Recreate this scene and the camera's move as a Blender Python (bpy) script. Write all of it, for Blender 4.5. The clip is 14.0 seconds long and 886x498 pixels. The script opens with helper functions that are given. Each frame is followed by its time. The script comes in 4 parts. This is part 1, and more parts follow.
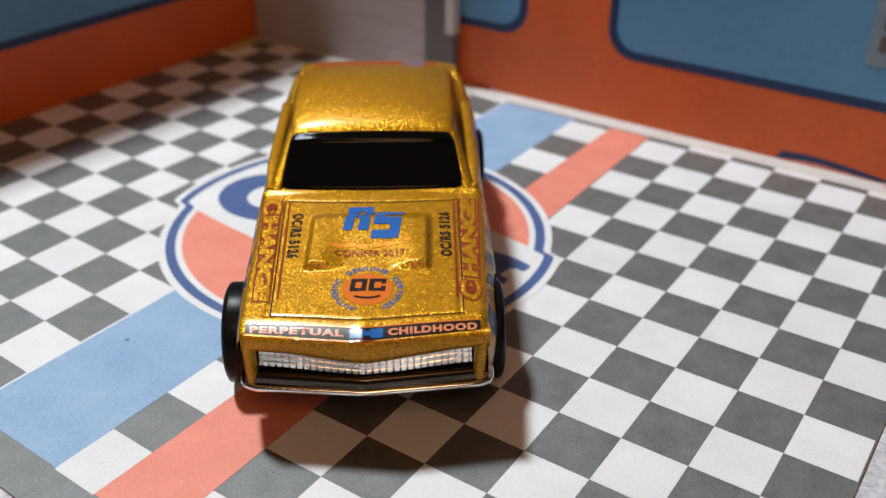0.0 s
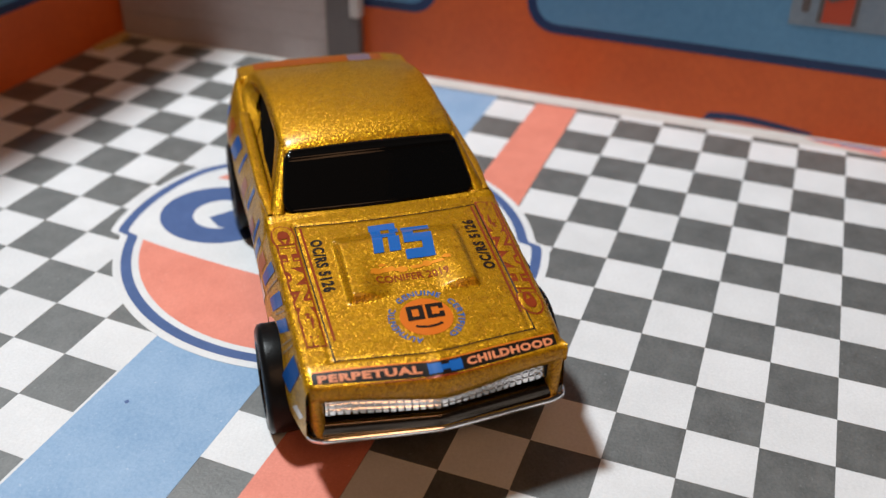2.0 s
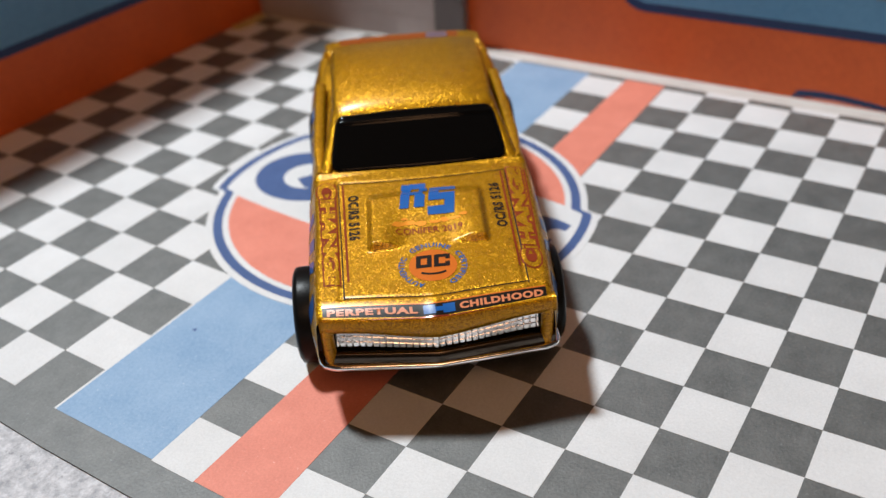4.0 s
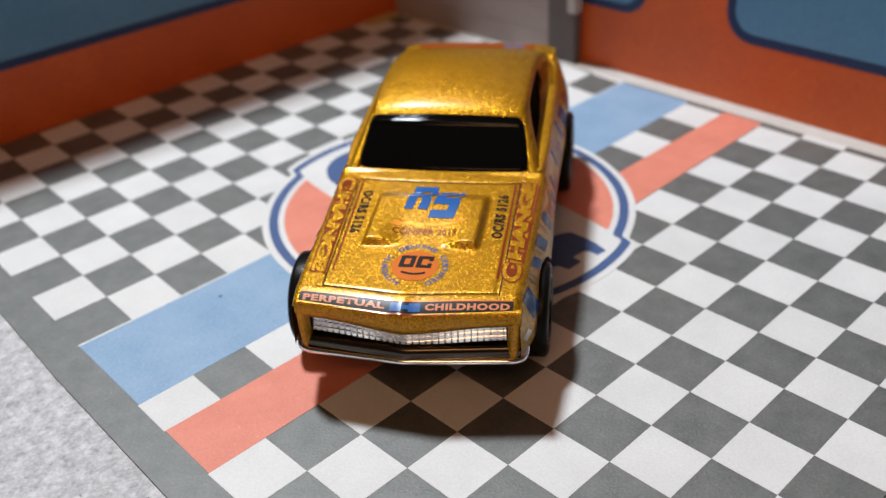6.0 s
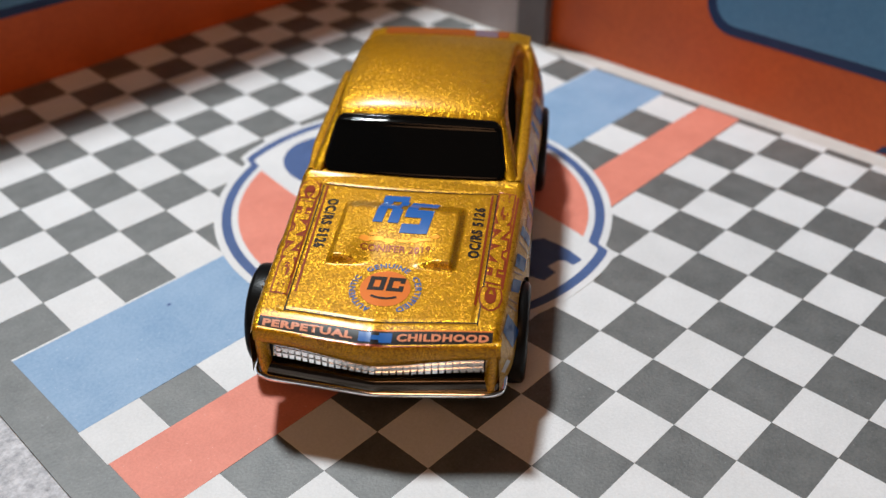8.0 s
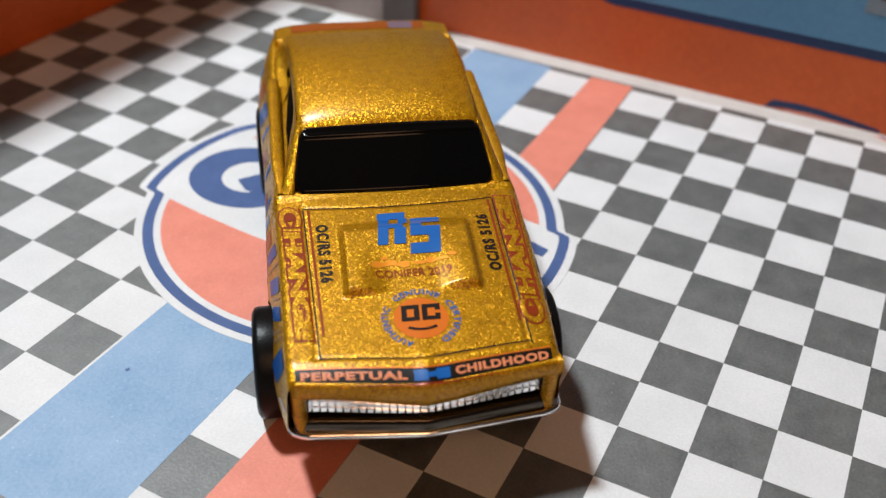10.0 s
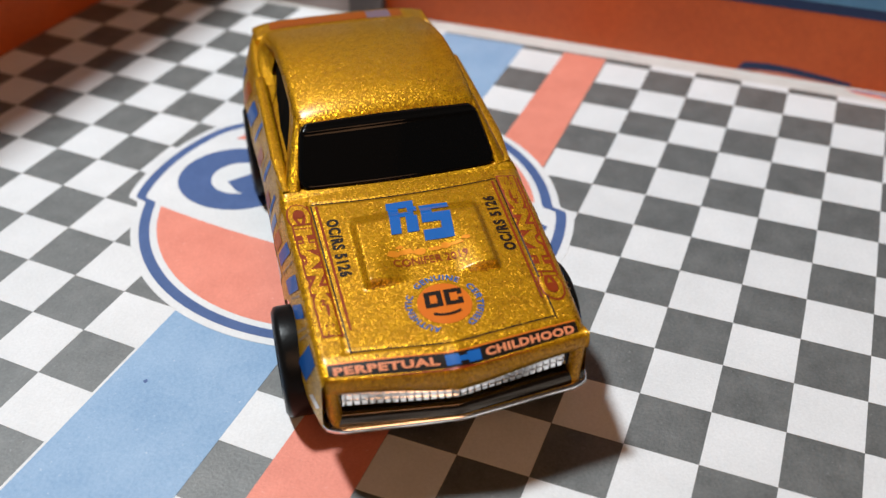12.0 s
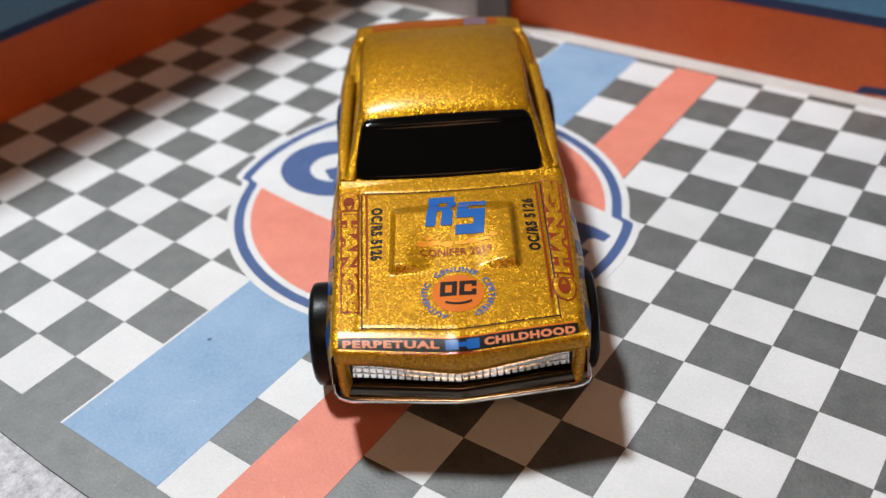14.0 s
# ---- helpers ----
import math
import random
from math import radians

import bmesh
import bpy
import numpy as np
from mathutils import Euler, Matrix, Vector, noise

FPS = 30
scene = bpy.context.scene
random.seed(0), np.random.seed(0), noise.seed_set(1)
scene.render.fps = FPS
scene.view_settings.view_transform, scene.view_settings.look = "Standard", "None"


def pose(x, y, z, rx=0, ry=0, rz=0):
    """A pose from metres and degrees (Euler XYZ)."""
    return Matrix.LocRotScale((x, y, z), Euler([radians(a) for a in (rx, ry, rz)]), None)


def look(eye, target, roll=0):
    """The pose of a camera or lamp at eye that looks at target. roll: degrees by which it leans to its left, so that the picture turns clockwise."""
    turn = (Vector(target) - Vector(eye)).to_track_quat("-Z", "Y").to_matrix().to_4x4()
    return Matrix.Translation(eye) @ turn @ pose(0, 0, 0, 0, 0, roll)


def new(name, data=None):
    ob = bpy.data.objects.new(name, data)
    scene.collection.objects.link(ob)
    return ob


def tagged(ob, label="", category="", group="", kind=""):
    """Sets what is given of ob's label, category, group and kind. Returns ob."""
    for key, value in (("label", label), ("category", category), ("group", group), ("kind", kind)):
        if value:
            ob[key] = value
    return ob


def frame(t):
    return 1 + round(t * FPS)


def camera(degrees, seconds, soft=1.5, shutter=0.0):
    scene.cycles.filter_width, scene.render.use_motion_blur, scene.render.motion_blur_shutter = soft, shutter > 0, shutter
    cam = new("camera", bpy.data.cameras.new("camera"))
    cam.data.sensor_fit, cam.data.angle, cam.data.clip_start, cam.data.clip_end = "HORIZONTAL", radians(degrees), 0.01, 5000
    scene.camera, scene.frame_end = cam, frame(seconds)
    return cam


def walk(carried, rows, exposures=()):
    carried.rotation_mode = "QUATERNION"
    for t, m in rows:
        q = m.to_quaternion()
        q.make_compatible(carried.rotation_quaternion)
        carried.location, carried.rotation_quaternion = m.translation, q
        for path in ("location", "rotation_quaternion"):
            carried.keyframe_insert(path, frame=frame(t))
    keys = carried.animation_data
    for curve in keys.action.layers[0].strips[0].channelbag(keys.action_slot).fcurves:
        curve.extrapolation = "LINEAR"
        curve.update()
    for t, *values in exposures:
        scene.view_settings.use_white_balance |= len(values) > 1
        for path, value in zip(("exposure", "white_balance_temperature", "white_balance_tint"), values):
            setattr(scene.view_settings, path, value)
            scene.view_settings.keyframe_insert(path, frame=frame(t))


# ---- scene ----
cam = camera(49.39, 14.0, soft=1.4)
PATH = [  # seconds, place in metres, turn in degrees
    (0, -0.04618, -0.06961, 0.08240, 59.94, -0.38, -55.90),
    (0.5, -0.04743, -0.06241, 0.08123, 60.36, -0.57, -59.64),
    (1, -0.04929, -0.05247, 0.08056, 60.47, -1.21, -63.76),
    (1.5, -0.05066, -0.04518, 0.08356, 58.95, -1.06, -66.69),
    (2, -0.05167, -0.03733, 0.08432, 57.67, -0.96, -69.68),
    (2.5, -0.05401, -0.03591, 0.08700, 56.88, -0.45, -70.55),
    (3, -0.05568, -0.04440, 0.08798, 56.50, 1.14, -67.20),
    (5.5, -0.04260, -0.08102, 0.08738, 57.85, 2.94, -48.23),
    (6, -0.03812, -0.08708, 0.08774, 57.99, 2.73, -44.70),
    (6.5, -0.03300, -0.09281, 0.08722, 58.26, 3.03, -41.50),
    (7, -0.02740, -0.09467, 0.08438, 58.42, 3.36, -39.25),
    (7.5, -0.02701, -0.08745, 0.08526, 57.01, 2.05, -41.77),
    (8, -0.03119, -0.07502, 0.08978, 55.05, -0.00, -46.86),
    (8.5, -0.03471, -0.06511, 0.08930, 54.80, -0.94, -51.40),
    (11, -0.04302, -0.03267, 0.08760, 52.84, -1.72, -69.17),
    (11.5, -0.04346, -0.03031, 0.08709, 52.75, -1.43, -70.66),
    (12, -0.04465, -0.03620, 0.08852, 52.95, 0.23, -68.25),
    (12.5, -0.04396, -0.04336, 0.08880, 53.43, 1.45, -65.02),
    (13, -0.04440, -0.05042, 0.09009, 53.74, 2.56, -61.36),
    (13.5, -0.04257, -0.05446, 0.09089, 53.51, 2.85, -58.42),
    (14, -0.04114, -0.05794, 0.09111, 53.72, 3.08, -55.86),
]
walk(cam, [(t, pose(*row)) for t, *row in PATH],
     [(0, 0.11), (3, 0.10), (6, 0.07), (7.5, 0.07), (8, 0.0), (8.5, 0.06), (9.5, 0.1), (11, 0.15), (12.5, 0.14), (14, 0.11)])

# ---- the picture's depth: the lens is close to a small subject ----
cam.data.dof.use_dof = True
cam.data.dof.focus_distance = 0.122
cam.data.dof.aperture_fstop = 23.0

# ---- light: the dim warm room and one small bright lamp above, behind the side wall ----
world = bpy.data.worlds.new("room_light")
scene.world = world
world.use_nodes = True
_bg = world.node_tree.nodes["Background"]
_bg.inputs["Color"].default_value = (1.0, 0.46, 0.19, 1)
_bg.inputs["Strength"].default_value = 0.055

lamp_data = bpy.data.lights.new("desk_lamp_light", "AREA")
lamp_data.shape, lamp_data.size = "DISK", 0.07
lamp_data.energy, lamp_data.color = 4.85, (0.865, 0.935, 0.97)
lamp_ob = new("desk_lamp_light", lamp_data)
lamp_ob.matrix_world = look((0.074, 0.245, 0.600), (0.042, -0.004, 0.0))

# unseen warm fill added behind the camera to lift the shadows
room_data = bpy.data.lights.new("room_fill_light", "AREA")
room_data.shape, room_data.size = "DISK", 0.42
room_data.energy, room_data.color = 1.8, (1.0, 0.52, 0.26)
room_ob = new("room_fill_light", room_data)
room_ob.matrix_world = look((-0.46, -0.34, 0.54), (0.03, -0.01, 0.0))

MM = 0.001


# ---- materials ----
def mat(name, color, rough=0.5, metal=0.0, coat=0.0):
    m = bpy.data.materials.new(name)
    m.use_nodes = True
    b = m.node_tree.nodes["Principled BSDF"]
    b.inputs["Base Color"].default_value = (*color, 1)
    b.inputs["Roughness"].default_value = rough
    b.inputs["Metallic"].default_value = metal
    b.inputs["Coat Weight"].default_value = coat
    b.inputs["Coat Roughness"].default_value = 0.04
    return m


def node(m, kind, **values):
    n = m.node_tree.nodes.new(kind)
    for key, value in values.items():
        n.inputs[key].default_value = value
    return n


def link(m, a, b):
    m.node_tree.links.new(a, b)


def mottle(m, dark, light, scales, bump=0.0, bump_scale=3000.0, spread=(0.3, 0.7), random_amount=0.0, flecks=None):
    """Colour varied at two scales in metres of the place, with a fine relief."""
    p = m.node_tree.nodes["Principled BSDF"]
    geo = m.node_tree.nodes.new("ShaderNodeNewGeometry")
    first = node(m, "ShaderNodeTexNoise", Scale=scales[0], Detail=4.0, Roughness=0.6)
    second = node(m, "ShaderNodeTexNoise", Scale=scales[1], Detail=5.0, Roughness=0.65)
    both = m.node_tree.nodes.new("ShaderNodeMath")
    both.operation = "ADD"
    half = m.node_tree.nodes.new("ShaderNodeMath")
    half.operation = "MULTIPLY"
    half.inputs[1].default_value = 0.5
    ramp = m.node_tree.nodes.new("ShaderNodeValToRGB")
    ramp.color_ramp.elements[0].position, ramp.color_ramp.elements[1].position = spread
    ramp.color_ramp.elements[0].color, ramp.color_ramp.elements[1].color = (*dark, 1), (*light, 1)
    for n in (first, second):
        link(m, geo.outputs["Position"], n.inputs["Vector"])
    link(m, first.outputs["Fac"], both.inputs[0])
    link(m, second.outputs["Fac"], both.inputs[1])
    link(m, both.outputs[0], half.inputs[0])
    link(m, half.outputs[0], ramp.inputs["Fac"])
    colour = ramp.outputs["Color"]
    if random_amount:
        info = m.node_tree.nodes.new("ShaderNodeObjectInfo")
        span = node(m, "ShaderNodeMapRange")
        span.inputs["To Min"].default_value, span.inputs["To Max"].default_value = 1 - random_amount, 1 + random_amount
        hue = m.node_tree.nodes.new("ShaderNodeHueSaturation")
        link(m, info.outputs["Random"], span.inputs["Value"])
        link(m, span.outputs["Result"], hue.inputs["Value"])
        link(m, colour, hue.inputs["Color"])
        colour = hue.outputs["Color"]
    if flecks:
        # sparse worn specks: places where a fine noise peaks
        scale, start, tone = flecks
        grain = node(m, "ShaderNodeTexNoise", Scale=scale, Detail=2.0, Roughness=0.7)
        peak = node(m, "ShaderNodeMapRange")
        peak.inputs["From Min"].default_value, peak.inputs["From Max"].default_value = start, start + 0.12
        over = m.node_tree.nodes.new("ShaderNodeMix")
        over.data_type = "RGBA"
        over.inputs[7].default_value = (*tone, 1)
        link(m, geo.outputs["Position"], grain.inputs["Vector"])
        link(m, grain.outputs["Fac"], peak.inputs["Value"])
        link(m, peak.outputs["Result"], over.inputs[0])
        link(m, colour, over.inputs[6])
        colour = over.outputs[2]
    link(m, colour, p.inputs["Base Color"])
    if bump:
        fine = node(m, "ShaderNodeTexNoise", Scale=bump_scale, Detail=3.0)
        rise = node(m, "ShaderNodeBump", Strength=bump, Distance=0.0001)
        link(m, geo.outputs["Position"], fine.inputs["Vector"])
        link(m, fine.outputs["Fac"], rise.inputs["Height"])
        link(m, rise.outputs["Normal"], p.inputs["Normal"])
    return m


def flake_paint(name, deep, bright):
    """Metal-flake lacquer: tiny tilted flakes under a clear coat."""
    m = mat(name, bright, 0.38, 0.62, 0.5)
    p = m.node_tree.nodes["Principled BSDF"]
    p.inputs["Specular IOR Level"].default_value = 0.2
    p.inputs["Coat Tint"].default_value = (1.0, 0.86, 0.42, 1)
    p.inputs["Coat Roughness"].default_value = 0.27
    tex = m.node_tree.nodes.new("ShaderNodeTexCoord")
    cells = node(m, "ShaderNodeTexVoronoi", Scale=9200.0)
    cells.inputs["Randomness"].default_value = 1.0
    big = node(m, "ShaderNodeTexNoise", Scale=900.0, Detail=3.0)
    ramp = m.node_tree.nodes.new("ShaderNodeValToRGB")
    ramp.color_ramp.elements[0].position, ramp.color_ramp.elements[1].position = 0.18, 0.76
    ramp.color_ramp.elements[0].color, ramp.color_ramp.elements[1].color = (*deep, 1), (*bright, 1)
    tilt = node(m, "ShaderNodeVectorMath")
    tilt.operation = "SUBTRACT"
    tilt.inputs[1].default_value = (0.5, 0.5, 0.5)
    amount = node(m, "ShaderNodeVectorMath")
    amount.operation = "SCALE"
    amount.inputs["Scale"].default_value = 0.56
    geo = m.node_tree.nodes.new("ShaderNodeNewGeometry")
    total = node(m, "ShaderNodeVectorMath")
    total.operation = "ADD"
    unit = node(m, "ShaderNodeVectorMath")
    unit.operation = "NORMALIZE"
    mixed = m.node_tree.nodes.new("ShaderNodeMath")
    mixed.operation = "MULTIPLY_ADD"
    mixed.inputs[1].default_value, mixed.inputs[2].default_value = 0.6, 0.0
    split = m.node_tree.nodes.new("ShaderNodeSeparateColor")
    plus = m.node_tree.nodes.new("ShaderNodeMath")
    plus.operation = "MULTIPLY_ADD"
    plus.inputs[1].default_value = 0.4
    link(m, tex.outputs["Object"], cells.inputs["Vector"])
    link(m, tex.outputs["Object"], big.inputs["Vector"])
    link(m, cells.outputs["Color"], split.inputs["Color"])
    link(m, split.outputs["Red"], mixed.inputs[0])
    link(m, big.outputs["Fac"], plus.inputs[0])
    link(m, mixed.outputs[0], plus.inputs[2])
    link(m, plus.outputs[0], ramp.inputs["Fac"])
    link(m, ramp.outputs["Color"], p.inputs["Base Color"])
    link(m, cells.outputs["Color"], tilt.inputs[0])
    link(m, tilt.outputs["Vector"], amount.inputs[0])
    link(m, geo.outputs["Normal"], total.inputs[0])
    link(m, amount.outputs["Vector"], total.inputs[1])
    link(m, total.outputs["Vector"], unit.inputs[0])
    link(m, unit.outputs["Vector"], p.inputs["Normal"])
    return m


PAPER_WHITE = mottle(mat("white_print", (0.75, 0.74, 0.73), 0.6), (0.575, 0.58, 0.588), (0.725, 0.73, 0.742), (90, 2200), 0.4, random_amount=0.02)
PAPER_DARK = mottle(mat("dark_grey_print", (0.08, 0.08, 0.08), 0.58), (0.036, 0.0385, 0.0365), (0.126, 0.129, 0.124), (260, 2200), 0.5, 2600.0, (0.33, 0.67), 0.0, (1300.0, 0.66, (0.20, 0.21, 0.21)))
PAPER_DARK.node_tree.nodes["Principled BSDF"].inputs["Specular IOR Level"].default_value = 1.0
PAPER_DARK.node_tree.nodes["Principled BSDF"].inputs["IOR"].default_value = 1.62
PAPER_BLUE = mottle(mat("pale_blue_print", (0.25, 0.37, 0.6), 0.55), (0.155, 0.285, 0.465), (0.31, 0.44, 0.61), (120, 1900), 0.5, 2600.0, (0.28, 0.72), 0.0, (1500.0, 0.66, (0.42, 0.52, 0.64)))
PAPER_ORANGE = mottle(mat("salmon_print", (0.7, 0.2, 0.14), 0.55), (0.60, 0.18, 0.125), (0.78, 0.27, 0.195), (160, 2600), 0.5, 2600.0, (0.3, 0.7), 0.0, (1500.0, 0.67, (0.8, 0.42, 0.34)))
PAPER_NAVY = mottle(mat("navy_print", (0.05, 0.09, 0.28), 0.55), (0.032, 0.072, 0.20), (0.07, 0.125, 0.30), (160, 3500), 0.3)
PAPER_MARGIN = mottle(mat("margin_print", (0.6, 0.58, 0.55), 0.6), (0.46, 0.445, 0.425), (0.63, 0.615, 0.59), (120, 2600), 0.3)
CARD_ORANGE = mottle(mat("orange_card", (0.5, 0.1, 0.02), 0.5), (0.50, 0.085, 0.013), (0.69, 0.132, 0.023), (35, 900), 0.3)
CARD_BLUE = mottle(mat("blue_card", (0.1, 0.22, 0.45), 0.5), (0.07, 0.225, 0.42), (0.115, 0.305, 0.52), (40, 900), 0.3)
CARD_NAVY = mottle(mat("navy_card", (0.02, 0.04, 0.16), 0.45), (0.004, 0.020, 0.085), (0.009, 0.036, 0.13), (60, 900), 0.2)
CARD_GREY = mottle(mat("grey_card", (0.3, 0.28, 0.28), 0.55), (0.28, 0.245, 0.24), (0.37, 0.325, 0.32), (30, 700), 0.3)
CARD_DARK = mottle(mat("charcoal_card", (0.06, 0.058, 0.06), 0.5), (0.08, 0.07, 0.07), (0.12, 0.105, 0.105), (40, 900), 0.3)
CARD_EDGE = mottle(mat("pale_card_edge", (0.45, 0.43, 0.42), 0.6), (0.38, 0.36, 0.355), (0.5, 0.48, 0.47), (40, 900), 0.3)
CONCRETE = mottle(mat("mottled_concrete", (0.4, 0.4, 0.41), 0.75), (0.29, 0.295, 0.32), (0.61, 0.61, 0.64), (500, 1700), 1.0, 1800.0, (0.36, 0.62), 0.0, (650.0, 0.67, (0.2, 0.2, 0.215)))
GOLD = flake_paint("gold_metal_flake_paint", (0.23, 0.094, 0.002), (0.71, 0.395, 0.0065))
BLACK_GLOSS = mat("black_gloss_plastic", (0.003, 0.003, 0.003), 0.06)
BLACK_GLOSS.node_tree.nodes["Principled BSDF"].inputs["Specular IOR Level"].default_value = 0.15
BLACK_MATTE = mat("black_plastic", (0.005, 0.005, 0.005), 0.5)
BLACK_MATTE.node_tree.nodes["Principled BSDF"].inputs["Specular IOR Level"].default_value = 0.15
BLACK_DEEP = mat("black_cabin_plastic", (0.004, 0.004, 0.004), 0.9)
BLACK_DEEP.node_tree.nodes["Principled BSDF"].inputs["Specular IOR Level"].default_value = 0.02
TYRE = mottle(mat("black_tyre_plastic", (0.012, 0.012, 0.012), 0.32), (0.003, 0.003, 0.003), (0.008, 0.008, 0.008), (300, 3000), 0.2)
TYRE.node_tree.nodes["Principled BSDF"].inputs["Specular IOR Level"].default_value = 0.12
# smooth chrome with the dark reflection of its shaded surroundings put into the colour
CHROME_DIMMED = mat("dimmed_plated_chrome", (0.10, 0.085, 0.07), 0.2, 1.0)
CHROME = mottle(mat("vacuum_plated_chrome", (0.83, 0.83, 0.84), 0.14, 1.0), (0.88, 0.88, 0.89), (0.96, 0.96, 0.96), (200, 2000), 0.15)
DECAL_BLUE = mat("blue_tampo", (0.008, 0.11, 0.40), 0.3, 0.0, 0.6)
DECAL_BLACK = mat("black_tampo", (0.010, 0.006, 0.004), 0.36, 0.0, 0.25)
DECAL_BLACK.node_tree.nodes["Principled BSDF"].inputs["Specular IOR Level"].default_value = 0.3
DECAL_RED = mat("dark_red_tampo", (0.26, 0.035, 0.006), 0.3, 0.2, 0.6)
DECAL_ORANGE = mat("orange_tampo", (0.72, 0.17, 0.012), 0.32, 0.2, 0.6)
DECAL_FADED = mat("faded_orange_tampo", (0.80, 0.27, 0.010), 0.4, 0.45, 0.3)
DECAL_TAN = mat("tan_tampo", (0.27, 0.17, 0.09), 0.4, 0.2, 0.0)
DECAL_DEEP = mat("deep_blue_tampo", (0.005, 0.065, 0.25), 0.4, 0.0, 0.0)
DECAL_RUST = mat("rust_tampo", (0.32, 0.075, 0.009), 0.4, 0.2, 0.0)
for decal in (DECAL_TAN, DECAL_DEEP, DECAL_RUST):
    decal.node_tree.nodes["Principled BSDF"].inputs["Specular IOR Level"].default_value = 0.1
    decal.node_tree.nodes["Principled BSDF"].inputs["Coat Weight"].default_value = 0.25
DECAL_MAUVE = mat("grey_violet_tampo", (0.17, 0.11, 0.14), 0.4, 0.1)
DECAL_PEACH = mat("peach_tampo", (0.72, 0.25, 0.115), 0.32, 0.0, 0.5)
DECAL_WHITE = mat("white_tampo", (0.62, 0.60, 0.58), 0.3, 0.0, 0.6)


# ---- mesh helpers ----
def mesh(name, verts, faces, material, smooth=False):
    """A mesh from millimetres."""
    me = bpy.data.meshes.new(name)
    me.from_pydata([(x * MM, y * MM, z * MM) for x, y, z in verts], [], faces)
    me.materials.append(material)
    me.validate()
    for poly in me.polygons:
        poly.use_smooth = smooth
    me.update()
    return me


def part(name, me, parent, label=""):
    ob = new(name, me)
    ob.parent = parent
    if label:
        tagged(ob, label)
    return ob


def box_mesh(name, lo, hi, material, bevel=0.0):
    bm = bmesh.new()
    bmesh.ops.create_cube(bm, size=1.0)
    for v in bm.verts:
        v.co = Vector([(a + (c + 0.5) * (b - a)) * MM for a, b, c in zip(lo, hi, v.co)])
    if bevel:
        bmesh.ops.bevel(bm, geom=list(bm.edges), offset=bevel * MM, segments=2, profile=0.5, affect="EDGES")
    me = bpy.data.meshes.new(name)
    bm.to_mesh(me)
    bm.free()
    me.materials.append(material)
    return me


def sheet_mesh(name, outline, z0, z1, material):
    """An upright prism over an outline (counter-clockwise, millimetres)."""
    n = len(outline)
    verts = [(x, y, z0) for x, y in outline] + [(x, y, z1) for x, y in outline]
    faces = [list(range(n, 2 * n)), list(range(n - 1, -1, -1))]
    faces += [(i, (i + 1) % n, n + (i + 1) % n, n + i) for i in range(n)]
    return mesh(name, verts, faces, material)


def ring_mesh(name, outer, inner, z0, z1, material):
    """A flat band between two outlines with the same number of points."""
    n = len(outer)
    verts = [(x, y, z1) for x, y in outer] + [(x, y, z1) for x, y in inner]
    verts += [(x, y, z0) for x, y in outer] + [(x, y, z0) for x, y in inner]
    faces = []
    for i in range(n):
        j = (i + 1) % n
        faces += [(i, j, n + j, n + i), (2 * n + i, 2 * n + j, j, i), (n + i, n + j, 3 * n + j, 3 * n + i)]
    return mesh(name, verts, faces, material)


def grid_faces(rows, cols, closed=False):
    last = cols if closed else cols - 1
    return [(r * cols + c, r * cols + (c + 1) % cols, (r + 1) * cols + (c + 1) % cols, (r + 1) * cols + c) for r in range(rows - 1) for c in range(last)]


def lathe_mesh(name, profile, material, steps=48, smooth=True):
    """Turned round the x axis; profile in (x, radius)."""
    verts = []
    for x, r in profile:
        for k in range(steps):
            a = 2 * math.pi * k / steps
            verts.append((x, r * math.cos(a), r * math.sin(a)))
    return mesh(name, verts, grid_faces(len(profile), steps, True), material, smooth)


def ramp01(v):
    v = min(1.0, max(0.0, v))
    return v * v * (3 - 2 * v)


def keyed(v, keys):
    """Straight lines between (place, value) pairs."""
    if v <= keys[0][0]:
        return keys[0][1]
    for (a, p), (b, q) in zip(keys, keys[1:]):
        if v <= b:
            return p + (q - p) * (v - a) / (b - a)
    return keys[-1][1]


def flowing(v, keys):
    """A smooth line through (place, value) pairs."""
    if v <= keys[0][0]:
        return keys[0][1]
    for i in range(len(keys) - 1):
        (a, p), (b, q) = keys[i], keys[i + 1]
        if v <= b:
            before, after = keys[max(0, i - 1)], keys[min(len(keys) - 1, i + 2)]
            m0 = (q - before[1]) / (b - before[0])
            m1 = (after[1] - p) / (after[0] - a)
            h = b - a
            t = (v - a) / h
            return (2 * t**3 - 3 * t**2 + 1) * p + (t**3 - 2 * t**2 + t) * h * m0 + (3 * t**2 - 2 * t**3) * q + (t**3 - t**2) * h * m1
    return keys[-1][1]


# ---- the setting: slab, printed floor, card walls ----
slab = tagged(new("ground", box_mesh("ground", (-540, -540, -22), (540, 540, -0.34), CONCRETE, 1.0)), "light grey mottled concrete slab under the printed floor", "floor", kind="structure")

T = 9.0  # side of one printed square
X_END = 137.2


def sheared(x, y):
    return x + 0.034 * max(0.0, min(y, 80.0)) * (1 - x / 250)


floor = tagged(new("floor", sheet_mesh("floor", [(-8.0, -63.2), (141.75, -63.2), (141.75, 121.0), (-1.5, 121.0), (-2.6, 62.0), (-4.4, 34.0)], -0.3, 0.0, PAPER_DARK)), "printed chequered garage floor sheet with a dark grey border", "floor", kind="structure")


def floor_piece(name, outline, material, z=0.05, label=""):
    return part(name, sheet_mesh(name, outline, 0.0, z, material), floor, label)


